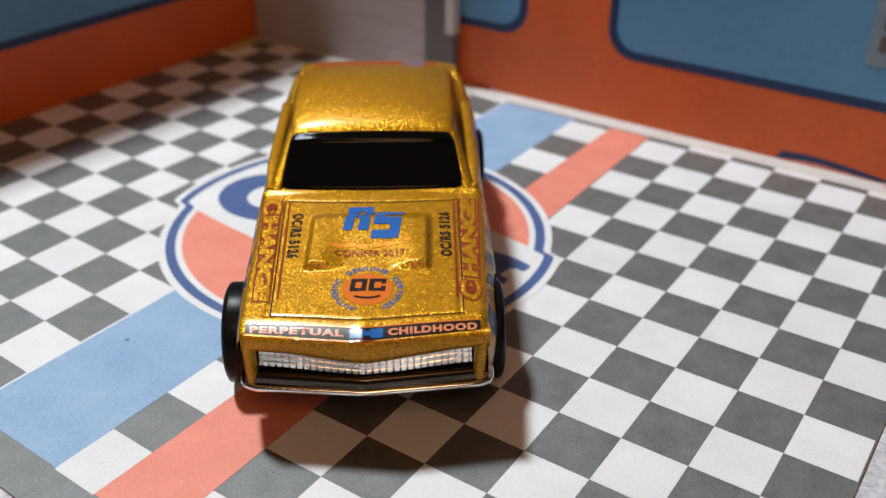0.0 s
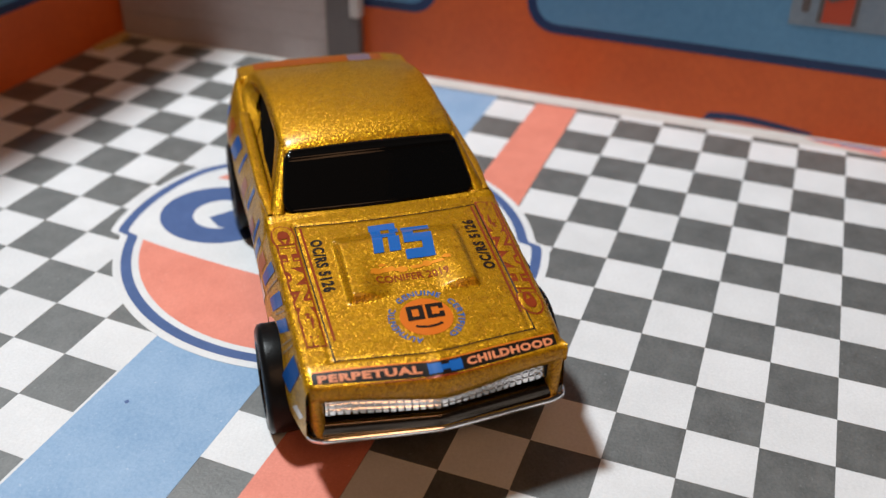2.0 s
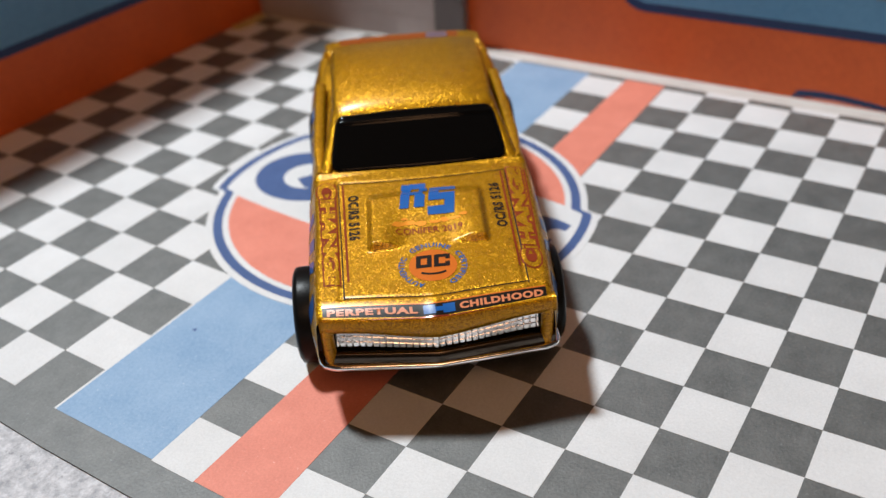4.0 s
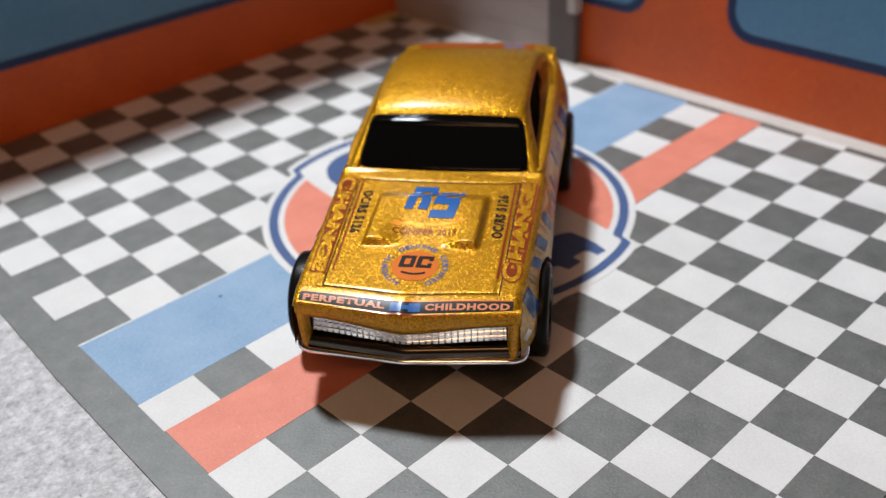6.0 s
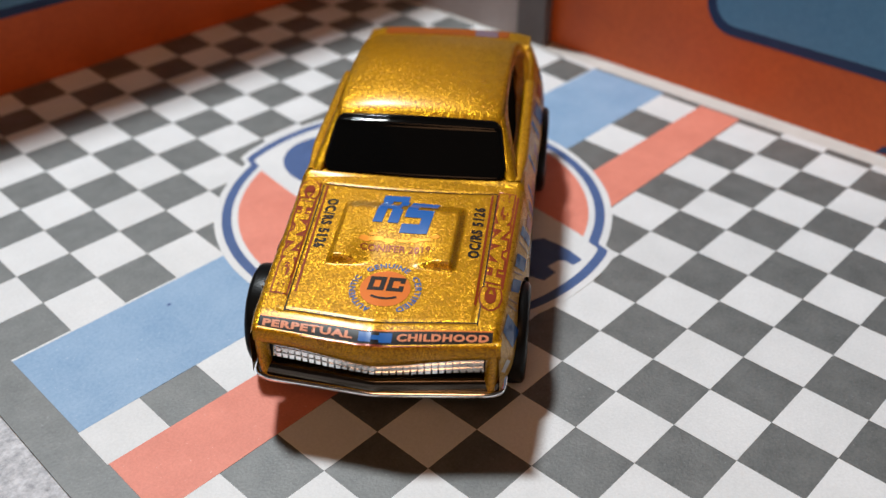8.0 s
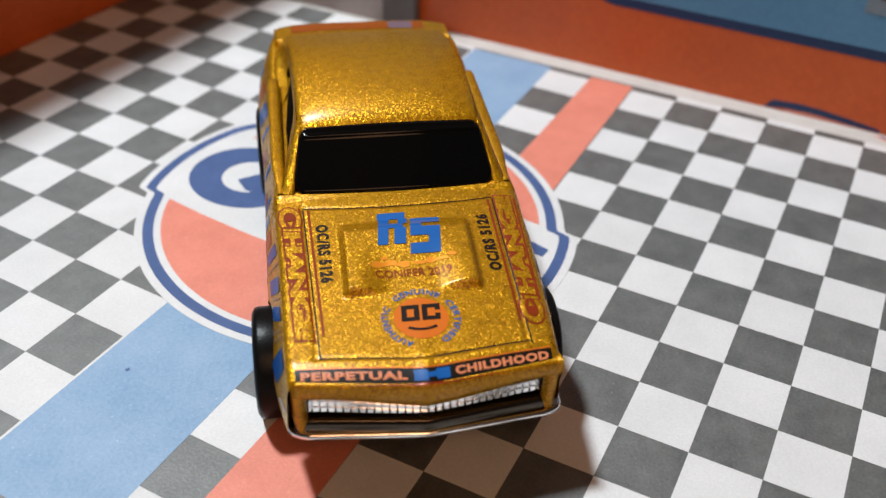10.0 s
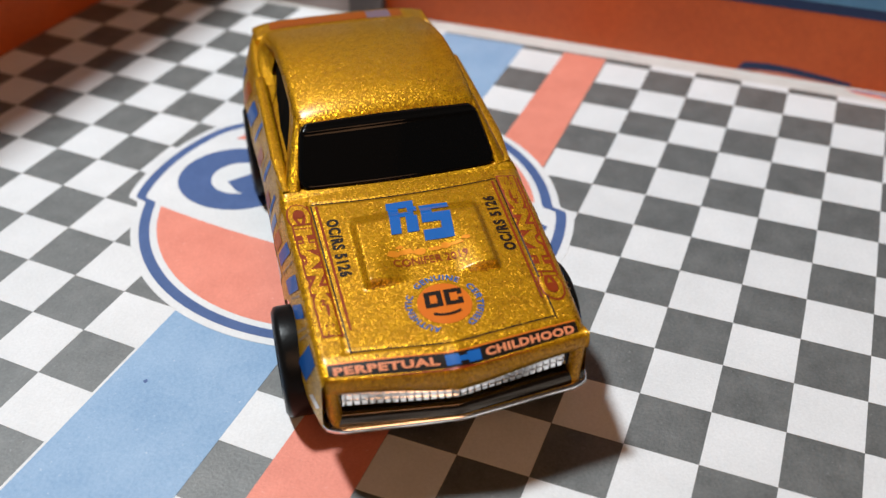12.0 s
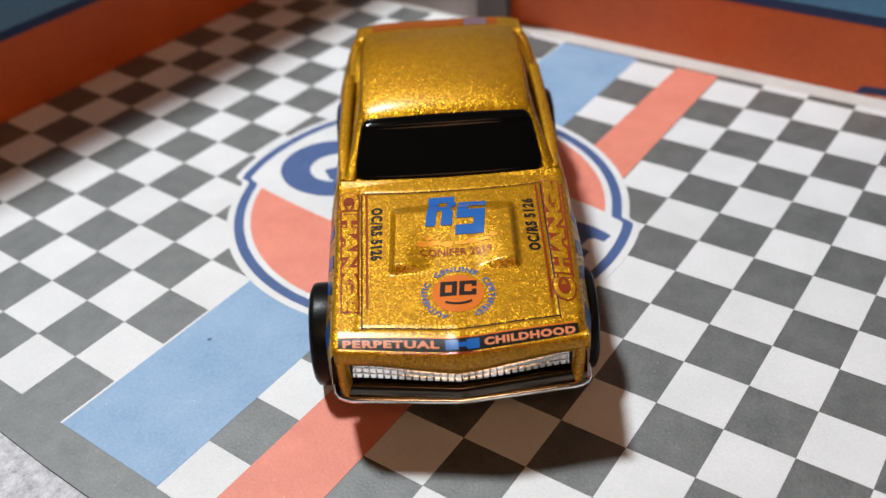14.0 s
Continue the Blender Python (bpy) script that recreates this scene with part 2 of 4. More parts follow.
floor_piece("margin", [(X_END, -63.1), (141.7, -63.1), (141.7, 120.9), (X_END, 120.9)], PAPER_MARGIN, 0.04, "off-white paper margin along the wall")
X_FAR = X_END - 0.6


def tapered(near, far, x):
    """The stripes close up a little towards the wall."""
    return near + (far - near) * x / 135.0


def stripe(name, a, b, material, label=""):
    return floor_piece(name, [(sheared(0.2, a[0]), a[0]), (X_FAR, a[1]), (X_FAR, b[1]), (sheared(0.2, b[0]), b[0])], material, 0.05, label)


ORANGE_TOP, ROW_TOP, BLUE_TOP = (11.2, 9.2), (18.7, 18.1), (37.8, 36.0)
stripe("orange_stripe", (0.0, 0.3), ORANGE_TOP, PAPER_ORANGE, "salmon orange printed stripe")
stripe("blue_stripe", ROW_TOP, BLUE_TOP, PAPER_BLUE, "pale blue printed stripe")
stripe("white_line", BLUE_TOP, (38.2, 36.3), PAPER_WHITE)
floor_piece("speck", [(23.3, 32.7), (23.8, 32.5), (24.1, 32.9), (23.6, 33.2)], PAPER_NAVY, 0.07, "tiny dark speck on the blue stripe")

# ---- the round badge printed on the floor: plain rings, lobes and two scrolls ----
CX, CY = 69.5, 26.3


def badge_outline(shrink):
    pts = []
    for k in range(180):
        a = 2 * math.pi * k / 180
        ux, uy = math.cos(a), math.sin(a)  # ux: up the badge, along +x
        side = 1 if uy > 0 else -1
        deg = math.degrees(math.atan2(ux * side, abs(uy)))  # -90 .. 90, the wing's notch below
        wing = 2.2 * ramp01((deg + 20.5) / 3.0) * ramp01((40.0 - deg) / 20.0)
        r = 34.3 + wing - shrink
        pts.append((CX + r * ux, CY + r * uy))
    return pts


def lobe(sign, radius, start):
    """A round field whose inner edge bows a little away from the middle."""
    pts = []
    half = math.acos(start / radius)
    for k in range(41):
        a = -half + 2 * half * k / 40
        pts.append((CX + sign * radius * math.cos(a), CY + sign * radius * math.sin(a)))
    span = radius * math.sin(half)
    for k in range(1, 16):
        v = 1 - 2 * k / 16
        pts.append((CX + sign * (start + 2.2 * (1 - v * v)), CY + sign * span * v))
    return pts


def oval_arc(centre, rx, ry, start, end, steps):
    return [(centre[0] + rx * math.cos(radians(start + (end - start) * k / steps)), centre[1] + ry * math.sin(radians(start + (end - start) * k / steps))) for k in range(steps + 1)]


badge_outer = floor_piece("badge_ground", badge_outline(0.0), PAPER_WHITE, 0.10, "white ground of a round printed badge")
part("badge_ring", ring_mesh("badge_ring", badge_outline(1.25), badge_outline(2.9), 0.05, 0.13, PAPER_NAVY), floor, "navy ring of a round printed badge")
floor_piece("badge_lobe", lobe(-1, 30.3, 11.5), PAPER_ORANGE, 0.13, "salmon orange field of a round printed badge")
floor_piece("badge_lobe", lobe(1, 30.3, 11.5), PAPER_ORANGE, 0.13, "salmon orange field of a round printed badge")
# a heavy open curl with a short bar into its middle
curl = oval_arc((69.9, 47.2), 9.4, 10.2, -46, 282, 60) + oval_arc((70.0, 46.8), 4.8, 4.9, 286, -42, 44)
floor_piece("badge_curl", curl, PAPER_NAVY, 0.13, "navy curl printed on a round badge")
floor_piece("badge_bar", [(66.0, 37.6), (72.0, 38.6), (72.3, 45.4), (68.2, 48.2), (66.2, 45.2)], PAPER_NAVY, 0.135)
floor_piece("badge_hook", [(61.0, 4.8), (63.0, -0.6), (64.8, -2.0), (66.4, -2.4), (66.9, -4.6), (69.9, -4.6), (70.2, -2.7), (72.8, -2.9), (73.4, -3.8), (73.3, -5.4), (75.4, -5.6), (76.1, -3.0), (76.3, -0.5), (76.1, 2.7), (74.3, 3.8), (70.7, 4.4)], PAPER_NAVY, 0.13, "navy hook printed on a round badge")


# ---- card walls ----
def rounded_outline(a0, b0, a1, b1, r, steps=8):
    pts = []
    for cx, cy, start in ((a1 - r, b0 + r, -90), (a1 - r, b1 - r, 0), (a0 + r, b1 - r, 90), (a0 + r, b0 + r, 180)):
        for k in range(steps + 1):
            a = radians(start + 90 * k / steps)
            pts.append((cx + r * math.cos(a), cy + r * math.sin(a)))
    return pts


def wall_piece(name, outline, depth, material, parent, place, label="", base=0.0):
    """A thin plate on a wall: outline in (along, up), standing out by depth."""
    me = sheet_mesh(name, outline, base, depth, material)
    ob = part(name, me, parent, label)
    ob.matrix_parent_inverse = Matrix()
    ob.matrix_basis = place
    return ob


# seen from the room: along = -y for the back wall, +x for the side wall
BACK = Matrix(((0, 0, -1, 141.8 * MM), (-1, 0, 0, 0), (0, 1, 0, 0), (0, 0, 0, 1)))
wall_back = tagged(new("wall_north", box_mesh("wall_north", (141.8, -82.0, -0.8), (144.0, 121.0, 122.0), CARD_ORANGE, 0.3)), "burnt orange printed card wall with blue window panels", "wall", kind="structure")


def window_panel(parent, place, a0, b0, a1, b1, r):
    edge = wall_piece("panel_border", rounded_outline(a0, b0, a1, b1, r), 0.06, CARD_NAVY, parent, place, "navy rounded border of a printed window")
    wall_piece("panel_field", rounded_outline(a0 + 2.0, b0 + 2.0, a1 - 2.0, b1 - 2.0, r - 1.6), 0.12, CARD_BLUE, parent, place, "blue field of a printed window")
    return edge


window_panel(wall_back, BACK, -14.2, 14.1, 78.0, 96.0, 6.5)
window_panel(wall_back, BACK, -78.0, 14.4, -34.2, 96.0, 6.5)

# poster printed on the large window panel
poster = tagged(new("poster", sheet_mesh("poster", [(38.0, 22.6), (60.0, 22.6), (60.0, 44.0), (38.0, 44.0)], 0.12, 0.2, mottle(mat("poster_paper", (0.2, 0.26, 0.32), 0.5), (0.14, 0.20, 0.27), (0.22, 0.29, 0.36), (60, 900), 0.2))), "grey blue printed poster with an orange picture on the wall panel", "poster")
poster.matrix_world = BACK
poster_red = mat("poster_orange", (0.42, 0.055, 0.02), 0.5)
part("picture", sheet_mesh("picture", [(43.9, 23.6), (49.2, 23.6), (49.2, 38.0), (43.9, 38.0)], 0.2, 0.25, poster_red), poster, "orange picture field")
part("picture_frame", sheet_mesh("picture_frame", [(43.0, 23.6), (43.85, 23.6), (43.85, 38.0), (43.0, 38.0)], 0.2, 0.28, CARD_DARK), poster)
part("picture_frame", sheet_mesh("picture_frame", [(49.25, 23.6), (50.1, 23.6), (50.1, 38.0), (49.25, 38.0)], 0.2, 0.28, CARD_DARK), poster)
part("picture_band", sheet_mesh("picture_band", [(43.9, 28.2), (45.0, 27.6), (52.6, 30.4), (52.6, 32.2), (48.0, 30.6)], 0.25, 0.31, CARD_DARK), poster)
part("picture_band", sheet_mesh("picture_band", [(45.6, 30.6), (52.6, 32.6), (52.6, 33.8), (47.0, 32.0)], 0.25, 0.31, CARD_EDGE), poster)
for b in (25.2, 29.4, 33.6):
    part("text_bar", sheet_mesh("text_bar", rounded_outline(39.9, b, 41.4, b + 3.2, 0.6, 3), 0.2, 0.26, CARD_DARK), poster, "dark unreadable lettering")

# badge half hidden where wall and floor meet
wall_piece("printed_arc", [(25.2, 0.2), (26.4, 1.9), (31.0, 2.3), (36.0, 2.1), (41.0, 1.6), (47.0, 0.8), (47.0, 0.2), (40.0, 0.5), (34.0, 0.9), (29.0, 0.7)], 0.10, CARD_NAVY, wall_back, BACK, "navy printed arc at the wall's foot")
wall_piece("printed_field", [(29.0, 0.1), (44.0, 0.1), (40.0, 0.55), (34.0, 0.95), (29.5, 0.75)], 0.08, PAPER_ORANGE, wall_back, BACK, "salmon printed field at the wall's foot")
part("printed_field", sheet_mesh("printed_field", [(137.4, -61.6), (140.8, -62.6), (140.8, -46.0), (139.4, -48.4)], 0.04, 0.1, PAPER_ORANGE), floor, "salmon printed field on the paper margin")
part("printed_bar", sheet_mesh("printed_bar", [(139.9, -60.5), (140.7, -60.5), (140.7, -47.0), (140.2, -47.6)], 0.1, 0.14, PAPER_NAVY), floor)
part("printed_bar", sheet_mesh("printed_bar", [(138.7, -60.6), (139.2, -60.8), (139.7, -53.0), (139.4, -52.6)], 0.1, 0.14, PAPER_BLUE), floor)

# side wall, slightly turned, its upper edge rising towards the corner
wall_side = tagged(new("wall_west", mesh("wall_west", [(-24, 0, -0.8), (143, 0, -0.8), (143, 0, 126), (-24, 0, 92), (-24, 2.2, -0.8), (143, 2.2, -0.8), (143, 2.2, 126), (-24, 2.2, 92)],
    [(0, 1, 2, 3), (5, 4, 7, 6), (0, 4, 5, 1), (1, 5, 6, 2), (2, 6, 7, 3), (3, 7, 4, 0)], CARD_ORANGE)), "burnt orange printed card wall with a blue panel", "wall", kind="structure")
wall_side.matrix_world = pose(0, 0.1204, 0, 0, 0, -1.4)
SIDE = Matrix(((1, 0, 0, 0), (0, 0, -1, 0), (0, 1, 0, 0), (0, 0, 0, 1)))
window_panel(wall_side, SIDE, -20.0, 15.6, 128.0, 86.0, 6.5)

# the grey shutter card across the far corner
shutter = tagged(new("shutter_panel", None), "grey card shutter with dark edge band against the wall", "door")
shutter.location = (0.1396, 0.0865, 0.0)
for k in range(12):
    z0 = 0.1 + 6.0 * k
    part("slat", box_mesh("slat", (-1.2, -26.5, z0), (1.0, 29.5, z0 + 5.96), CARD_GREY, 0.12), shutter)
part("edge_band", box_mesh("edge_band", (-1.5, -34.8, 0.1), (1.0, -26.6, 72), CARD_DARK, 0.2), shutter, "charcoal edge band")
part("edge_strip", box_mesh("edge_strip", (-1.75, -35.0, 12.6), (1.0, -32.6, 72), CARD_EDGE, 0.2), shutter, "pale card edge")

# unseen dark screens added behind the camera to block room light and darken reflections
SCREEN_DARK = mottle(mat("dark_brown_screen", (0.03, 0.022, 0.018), 0.7), (0.022, 0.016, 0.013), (0.038, 0.028, 0.022), (3, 40), 0.2, 400.0)
for name, lo, hi in (("dark_screen_south", (-560, -560, -22), (-540, 560, 1150)), ("dark_screen_east", (-540, -560, -22), (560, -540, 1150))):
    tagged(new(name, box_mesh(name, lo, hi, SCREEN_DARK, 2.0)), "unseen dark brown screen that holds off room light", "wall", kind="structure")
# pale yellow wedge added in the far corner in place of a light leak
scrap = tagged(new("leak_wedge", sheet_mesh("leak_wedge", [(126.0, 113.8), (131.5, 112.6), (137.0, 113.4), (137.0, 115.8), (126.0, 116.0)], 0.06, 0.9, mottle(mat("leak_yellow", (0.5, 0.36, 0.14), 0.7), (0.4, 0.28, 0.1), (0.55, 0.4, 0.17), (200, 1500), 0.3))), "small pale yellow wedge painting a light leak in the corner", "scrap")

# ---- the toy car; its own axes: x across, y from nose to tail, z up ----
car = tagged(new("toy_car"), "gold metal-flake die-cast toy coupe with printed hood graphics", "toy car")
car.matrix_world = pose(0.02955, -0.00776, 0.00006, 0, 0, -53.7)


def vee(x):
    return -4.7 + 1.9 * min(abs(x), 14.6) / 14.6


def skew(y):
    """The casting's nose sits a little to one side."""
    return -0.55 * max(0.0, 1 - (y + 4.7) / 22)


def panel_half(y):
    """Half width of the hood panel between its grooves."""
    return 11.75 + 0.02 * y


def nose_vee(x):
    """The same vee, carried to one side with the nose."""
    return vee(x + 0.5)


def hood(x, y):
    """Height of the hood and cowl."""
    s = max(0.0, y - vee(x))
    z = 17.15 + 0.105 * min(y, 27.0) - 0.45 * (x / 14.0) ** 2
    z -= 0.8 * max(0.0, 1 - s / 2.9) ** 1.6
    z += 0.22 * math.exp(-(x / 1.0) ** 2) * math.exp(-s / 3.5)
    # fine groove round the hood panel
    if -1.5 < y < 26:
        gap = min(abs(abs(x) - panel_half(y)), abs(s - 3.15), abs(y - 25.2 + 1.0 * (1 - (x / 12.25) ** 2)))
        if abs(x) < panel_half(y) + 0.55 and s > 2.7:
            z -= 0.13 * math.exp(-(gap / 0.24) ** 2)
    # raised pad: crisp sides and front corners, its middle running flush into the hood
    side = ramp01((8.35 - abs(x)) / 0.85)
    middle = ramp01((6.6 - abs(x)) / 4.2)
    front = (1 - middle) * ramp01((y - 8.3) / 0.8) + middle * ramp01((y - 6.5) / 12.0)
    z += 1.05 * side * front * ramp01((21.5 - y) / 3.0)
    return z


def belt(y):
    return flowing(y, [(26.0, 19.85), (58.0, 20.2), (66.0, 20.9), (72.0, 21.5), (79.0, 21.4)])


def shoulder(y):
    """Half width at the top edge of the side."""
    return flowing(y, [(-3.4, 15.0), (0.0, 15.25), (5.0, 15.45), (14.0, 15.65), (24.0, 15.9), (30.0, 15.9), (45.0, 15.6), (60.0, 15.7), (70.0, 15.5), (76.0, 14.4), (80.0, 13.6)])


def widest(y):
    """Half width where the side bulges most; the hips swell over the rear wheels."""
    return flowing(y, [(-4.4, 14.95), (0.0, 15.85), (4.0, 16.65), (12.0, 17.3), (30.0, 17.2), (45.0, 17.2), (55.0, 17.55), (63.0, 17.75), (70.0, 17.2), (76.0, 15.8), (80.0, 14.8)])


def flank(y, z):
    """Half width of the side at a height."""
    top = belt(y) if y > 26 else hood(shoulder(y) - 1.2, y)
    f = max(0.0, (top - 0.9 - z) / 12.0)
    swell = math.sin(math.pi / 2 * min(1.0, f / 0.56)) - 0.9 * max(0.0, f - 0.56)
    return shoulder(y) + (widest(y) - shoulder(y)) * swell


def sill(y):
    z = keyed(y, [(-4.0, 9.0), (0.0, 8.0), (20.0, 6.6), (70.0, 6.6), (80.0, 9.0)])
    for yc, r, zc in ((11.0, 7.4, 6.9), (60.8, 7.0, 6.6)):
        d = abs(y - yc)
        if d < r:
            z = max(z, zc + math.sqrt(r * r - d * d))
    return z


def car_body():
    stations = [0, 0.25, 0.55, 0.95, 1.5] + [2.0 + 0.2 * k for k in range(149)] + [31.9 + 1.2 * k for k in range(41)]
    verts, cols = [], 0
    for s in stations:
        row = []
        w = shoulder(s - 4.7 + 1.9 * max(0.0, 1 - s / 14))
        xs = [-(w - 1.0) + 2 * (w - 1.0) * k / 120 for k in range(121)]
        lean = max(0.0, 1 - s / 14)

        def yat(x):
            return s - 4.7 + 1.9 * min(abs(x), 14.6) / 14.6 * lean

        ye = yat(w)
        top = [(x, yat(x), hood(x, yat(x)) if yat(x) < 27 else belt(yat(x)) + 0.15 * (1 - (x / w) ** 2)) for x in xs]
        edge = top[0][2]
        zb = min(sill(ye), edge - 2.6)
        left = []
        for k in range(11):
            z = zb + (edge - 1.1 - zb) * k / 10
            left.append((-flank(ye, z), ye, z))
        left += [(-(w - 0.08), ye, edge - 0.72), (-(w - 0.28), ye, edge - 0.36), (-(w - 0.62), ye, edge - 0.1)]
        row = left + top + [(-x, y, z) for x, y, z in reversed(left)]
        cols = len(row)
        verts += [(x + skew(y), y, z) for x, y, z in row]
    me = mesh("body", verts, grid_faces(len(stations), cols), GOLD, True)
    # close the tail
    bm = bmesh.new()
    bm.from_mesh(me)
    bm.verts.ensure_lookup_table()
    tail = [bm.verts[(len(stations) - 1) * cols + k] for k in range(cols)]
    bm.faces.new(tail)
    bmesh.ops.recalc_face_normals(bm, faces=bm.faces)
    bm.to_mesh(me)
    bm.free()
    return me


body = part("body", car_body(), car)


def swept(name, profile, xs, material, ends=0.0, smooth=False):
    """A bar along the nose's vee; profile in (back from the nose, up), closed; its lower edge rises to both ends."""
    verts = []
    for x in xs:
        for d, z in profile:
            verts.append((x, nose_vee(x) + d, z + ends * ramp01(abs(x) / 12.0) * min(1.0, max(0.0, (15.4 - z) / 2.6))))
    n = len(profile)
    faces = grid_faces(len(xs), n, True) + [list(range(n)), [(len(xs) - 1) * n + k for k in reversed(range(n))]]
    return mesh(name, verts, faces, material, smooth)


NOSE_X = [-15.1 + 29.9 * k / 40 for k in range(41)]
part("nose_rail", swept("nose_rail", [(0.1, 16.0), (-0.1, 15.8), (-0.24, 15.4), (-0.3, 14.6), (-0.26, 13.7), (0.0, 12.8), (2.4, 12.65), (2.4, 15.3)], NOSE_X, GOLD, 0.9, True), car)
bow = [(0.55 - 0.45 * math.sin(math.pi / 2 * k / 8), 10.0 - 1.55 * k / 8 + 0.2 * math.sin(math.pi * k / 8)) for k in range(9)]
part("bumper", swept("bumper", bow + [(0.1, 8.1), (2.6, 8.1), (2.6, 10.0)], NOSE_X, CHROME_DIMMED, 0.0, True), car, "chrome plated bumper")


def corner_post(side):
    """A rounded gold column at the end of the nose."""
    v, rows, ring = vee(14.3), 9, 14
    verts = []
    for r in range(rows):
        z = 8.7 + 6.9 * r / (rows - 1)
        for k in range(ring):
            a = 2 * math.pi * k / ring
            verts.append((side * (14.15 + 0.85 * math.cos(a) - 0.2 * (1 - r / (rows - 1)) ** 2) - 0.3, v + 0.75 + 1.05 * math.sin(a) + 0.25 * (1 - r / (rows - 1)) ** 2, z))
    return mesh("corner_post", verts, grid_faces(rows, ring, True), GOLD, True)


for side in (-1, 1):
    part("corner_post", corner_post(side), car)
    # solid black block: the recess's shade is painted, not hollowed out
    part("recess_shade", box_mesh("recess_shade", (side * 13.35 - 0.6, vee(13.3) + 0.95, 10.6), (side * 13.35, vee(13.3) + 2.4, 13.5), BLACK_MATTE, 0.25), car, "black block for the shaded lamp recess beside the grille")


def grille_mesh():
    """Bright plated plates on a vee, parted by fine sunk lines, leaning back a little."""
    verts, faces = [], []
    cols, rows = 32, 4

    def place(x, z, sunk):
        z += ramp01(abs(x) / 12.0) * (0.45 + 0.17 * (z - 10.1))
        return x, nose_vee(x) + 1.2 + 0.10 * (z - 10.1) + sunk, z

    for c in range(cols):
        for r in range(rows):
            x0, x1 = -13.85 + 27.1 * c / cols, -13.85 + 27.1 * (c + 1) / cols
            z0, z1 = 10.1 + 2.65 * r / rows, 10.1 + 2.65 * (r + 1) / rows
            b = len(verts)
            for fx, fz, sunk in ((0.0, 0.0, 0.34), (1.0, 0.0, 0.34), (1.0, 1.0, 0.34), (0.0, 1.0, 0.34), (0.15, 0.14, 0.0), (0.85, 0.14, 0.0), (0.85, 0.86, 0.0), (0.15, 0.86, 0.0)):
                verts.append(place(x0 + (x1 - x0) * fx, z0 + (z1 - z0) * fz, sunk))
            faces += [(b + 4, b + 5, b + 6, b + 7), (b, b + 1, b + 5, b + 4), (b + 1, b + 2, b + 6, b + 5), (b + 2, b + 3, b + 7, b + 6), (b + 3, b, b + 4, b + 7)]
    return mesh("grille", verts, faces, CHROME)


part("grille", grille_mesh(), car, "chrome plated mesh grille")


def tube_mesh(name, path, radius, material, steps=10):
    """A round bar along a path in the flat."""
    verts = []
    for i, (x, y, z) in enumerate(path):
        a, b = path[max(0, i - 1)], path[min(len(path) - 1, i + 1)]
        d = Vector((b[0] - a[0], b[1] - a[1], 0)).normalized()
        for k in range(steps):
            t = 2 * math.pi * k / steps
            verts.append((x - d.y * radius * math.cos(t), y + d.x * radius * math.cos(t), z + radius * math.sin(t)))
    return mesh(name, verts, grid_faces(len(path), steps, True), material, True)


lip = [(-15.35, 0.2, 8.25), (-15.35, -0.9, 8.25), (-15.25, -1.8, 8.25), (-14.9, -2.45, 8.25), (-14.3, -2.8, 8.25)]
lip += [(x + 0.15, 0.8 * nose_vee(x) - 0.75, 8.25) for x in NOSE_X[2:-2]] + [(-x, y, z) for x, y, z in reversed(lip)]
part("bumper_lip", tube_mesh("bumper_lip", [(x - 0.15, y, z) for x, y, z in lip], 0.45, CHROME), car, "chrome plated bumper lip")
part("chassis", box_mesh("chassis", (-13.2, 3.0, 4.6), (13.2, 77.0, 8.2), BLACK_MATTE, 0.8), car, "black base plate")


# greenhouse
def roof_z(y):
    """Height of the roof along its middle."""
    return flowing(y, [(34.2, 26.0), (34.9, 26.75), (36.0, 27.45), (38.0, 28.15), (41.0, 28.7), (46.0, 29.1), (51.0, 29.0), (55.0, 28.5), (60.0, 27.2), (64.0, 25.85), (68.0, 24.3), (71.6, 22.7)])


def roof_crown(y):
    return flowing(y, [(34.2, 0.004), (36.0, 0.0062), (40.0, 0.008), (54.0, 0.0075), (62.0, 0.005), (71.6, 0.0012)])


def roof_half(y):
    return flowing(y, [(34.2, 11.85), (45.0, 12.05), (60.0, 12.25), (71.6, 12.7)])


def roof_edge(y):
    return roof_z(y) - roof_crown(y) * (roof_half(y) - 0.5) ** 2


def roof_mesh():
    ys = [34.2, 34.4, 34.65, 34.9, 35.2, 35.6, 36.0, 36.5] + [37.1 + 0.8625 * k for k in range(41)]
    verts = []
    for y in ys:
        w, z, c = roof_half(y), roof_z(y), roof_crown(y)
        e = roof_edge(y)
        bow = 0.6 * max(0.0, 1 - (y - 34.2) / 7.0)
        row = [(-w - 0.22, y, e - 1.15), (-w - 0.2, y, e - 0.72), (-w - 0.06, y, e - 0.36), (-w + 0.2, y, e - 0.12)]
        for k in range(33):
            x = -(w - 0.5) + 2 * (w - 0.5) * k / 32
            row.append((x, y - bow * (1 - (x / w) ** 2), z - c * x * x * (0.55 + 0.45 * (x / (w - 0.5)) ** 2)))
        row += [(-a, b, d) for a, b, d in reversed(row[:4])]
        verts += row
    return mesh("roof", verts, grid_faces(len(ys), 41), GOLD, True)


def solid(ob, thickness):
    m = ob.modifiers.new("thickness", "SOLIDIFY")
    m.thickness, m.offset = thickness * MM, -1.0
    return ob


roof = part("roof", roof_mesh(), car)
solid(roof, 0.5)


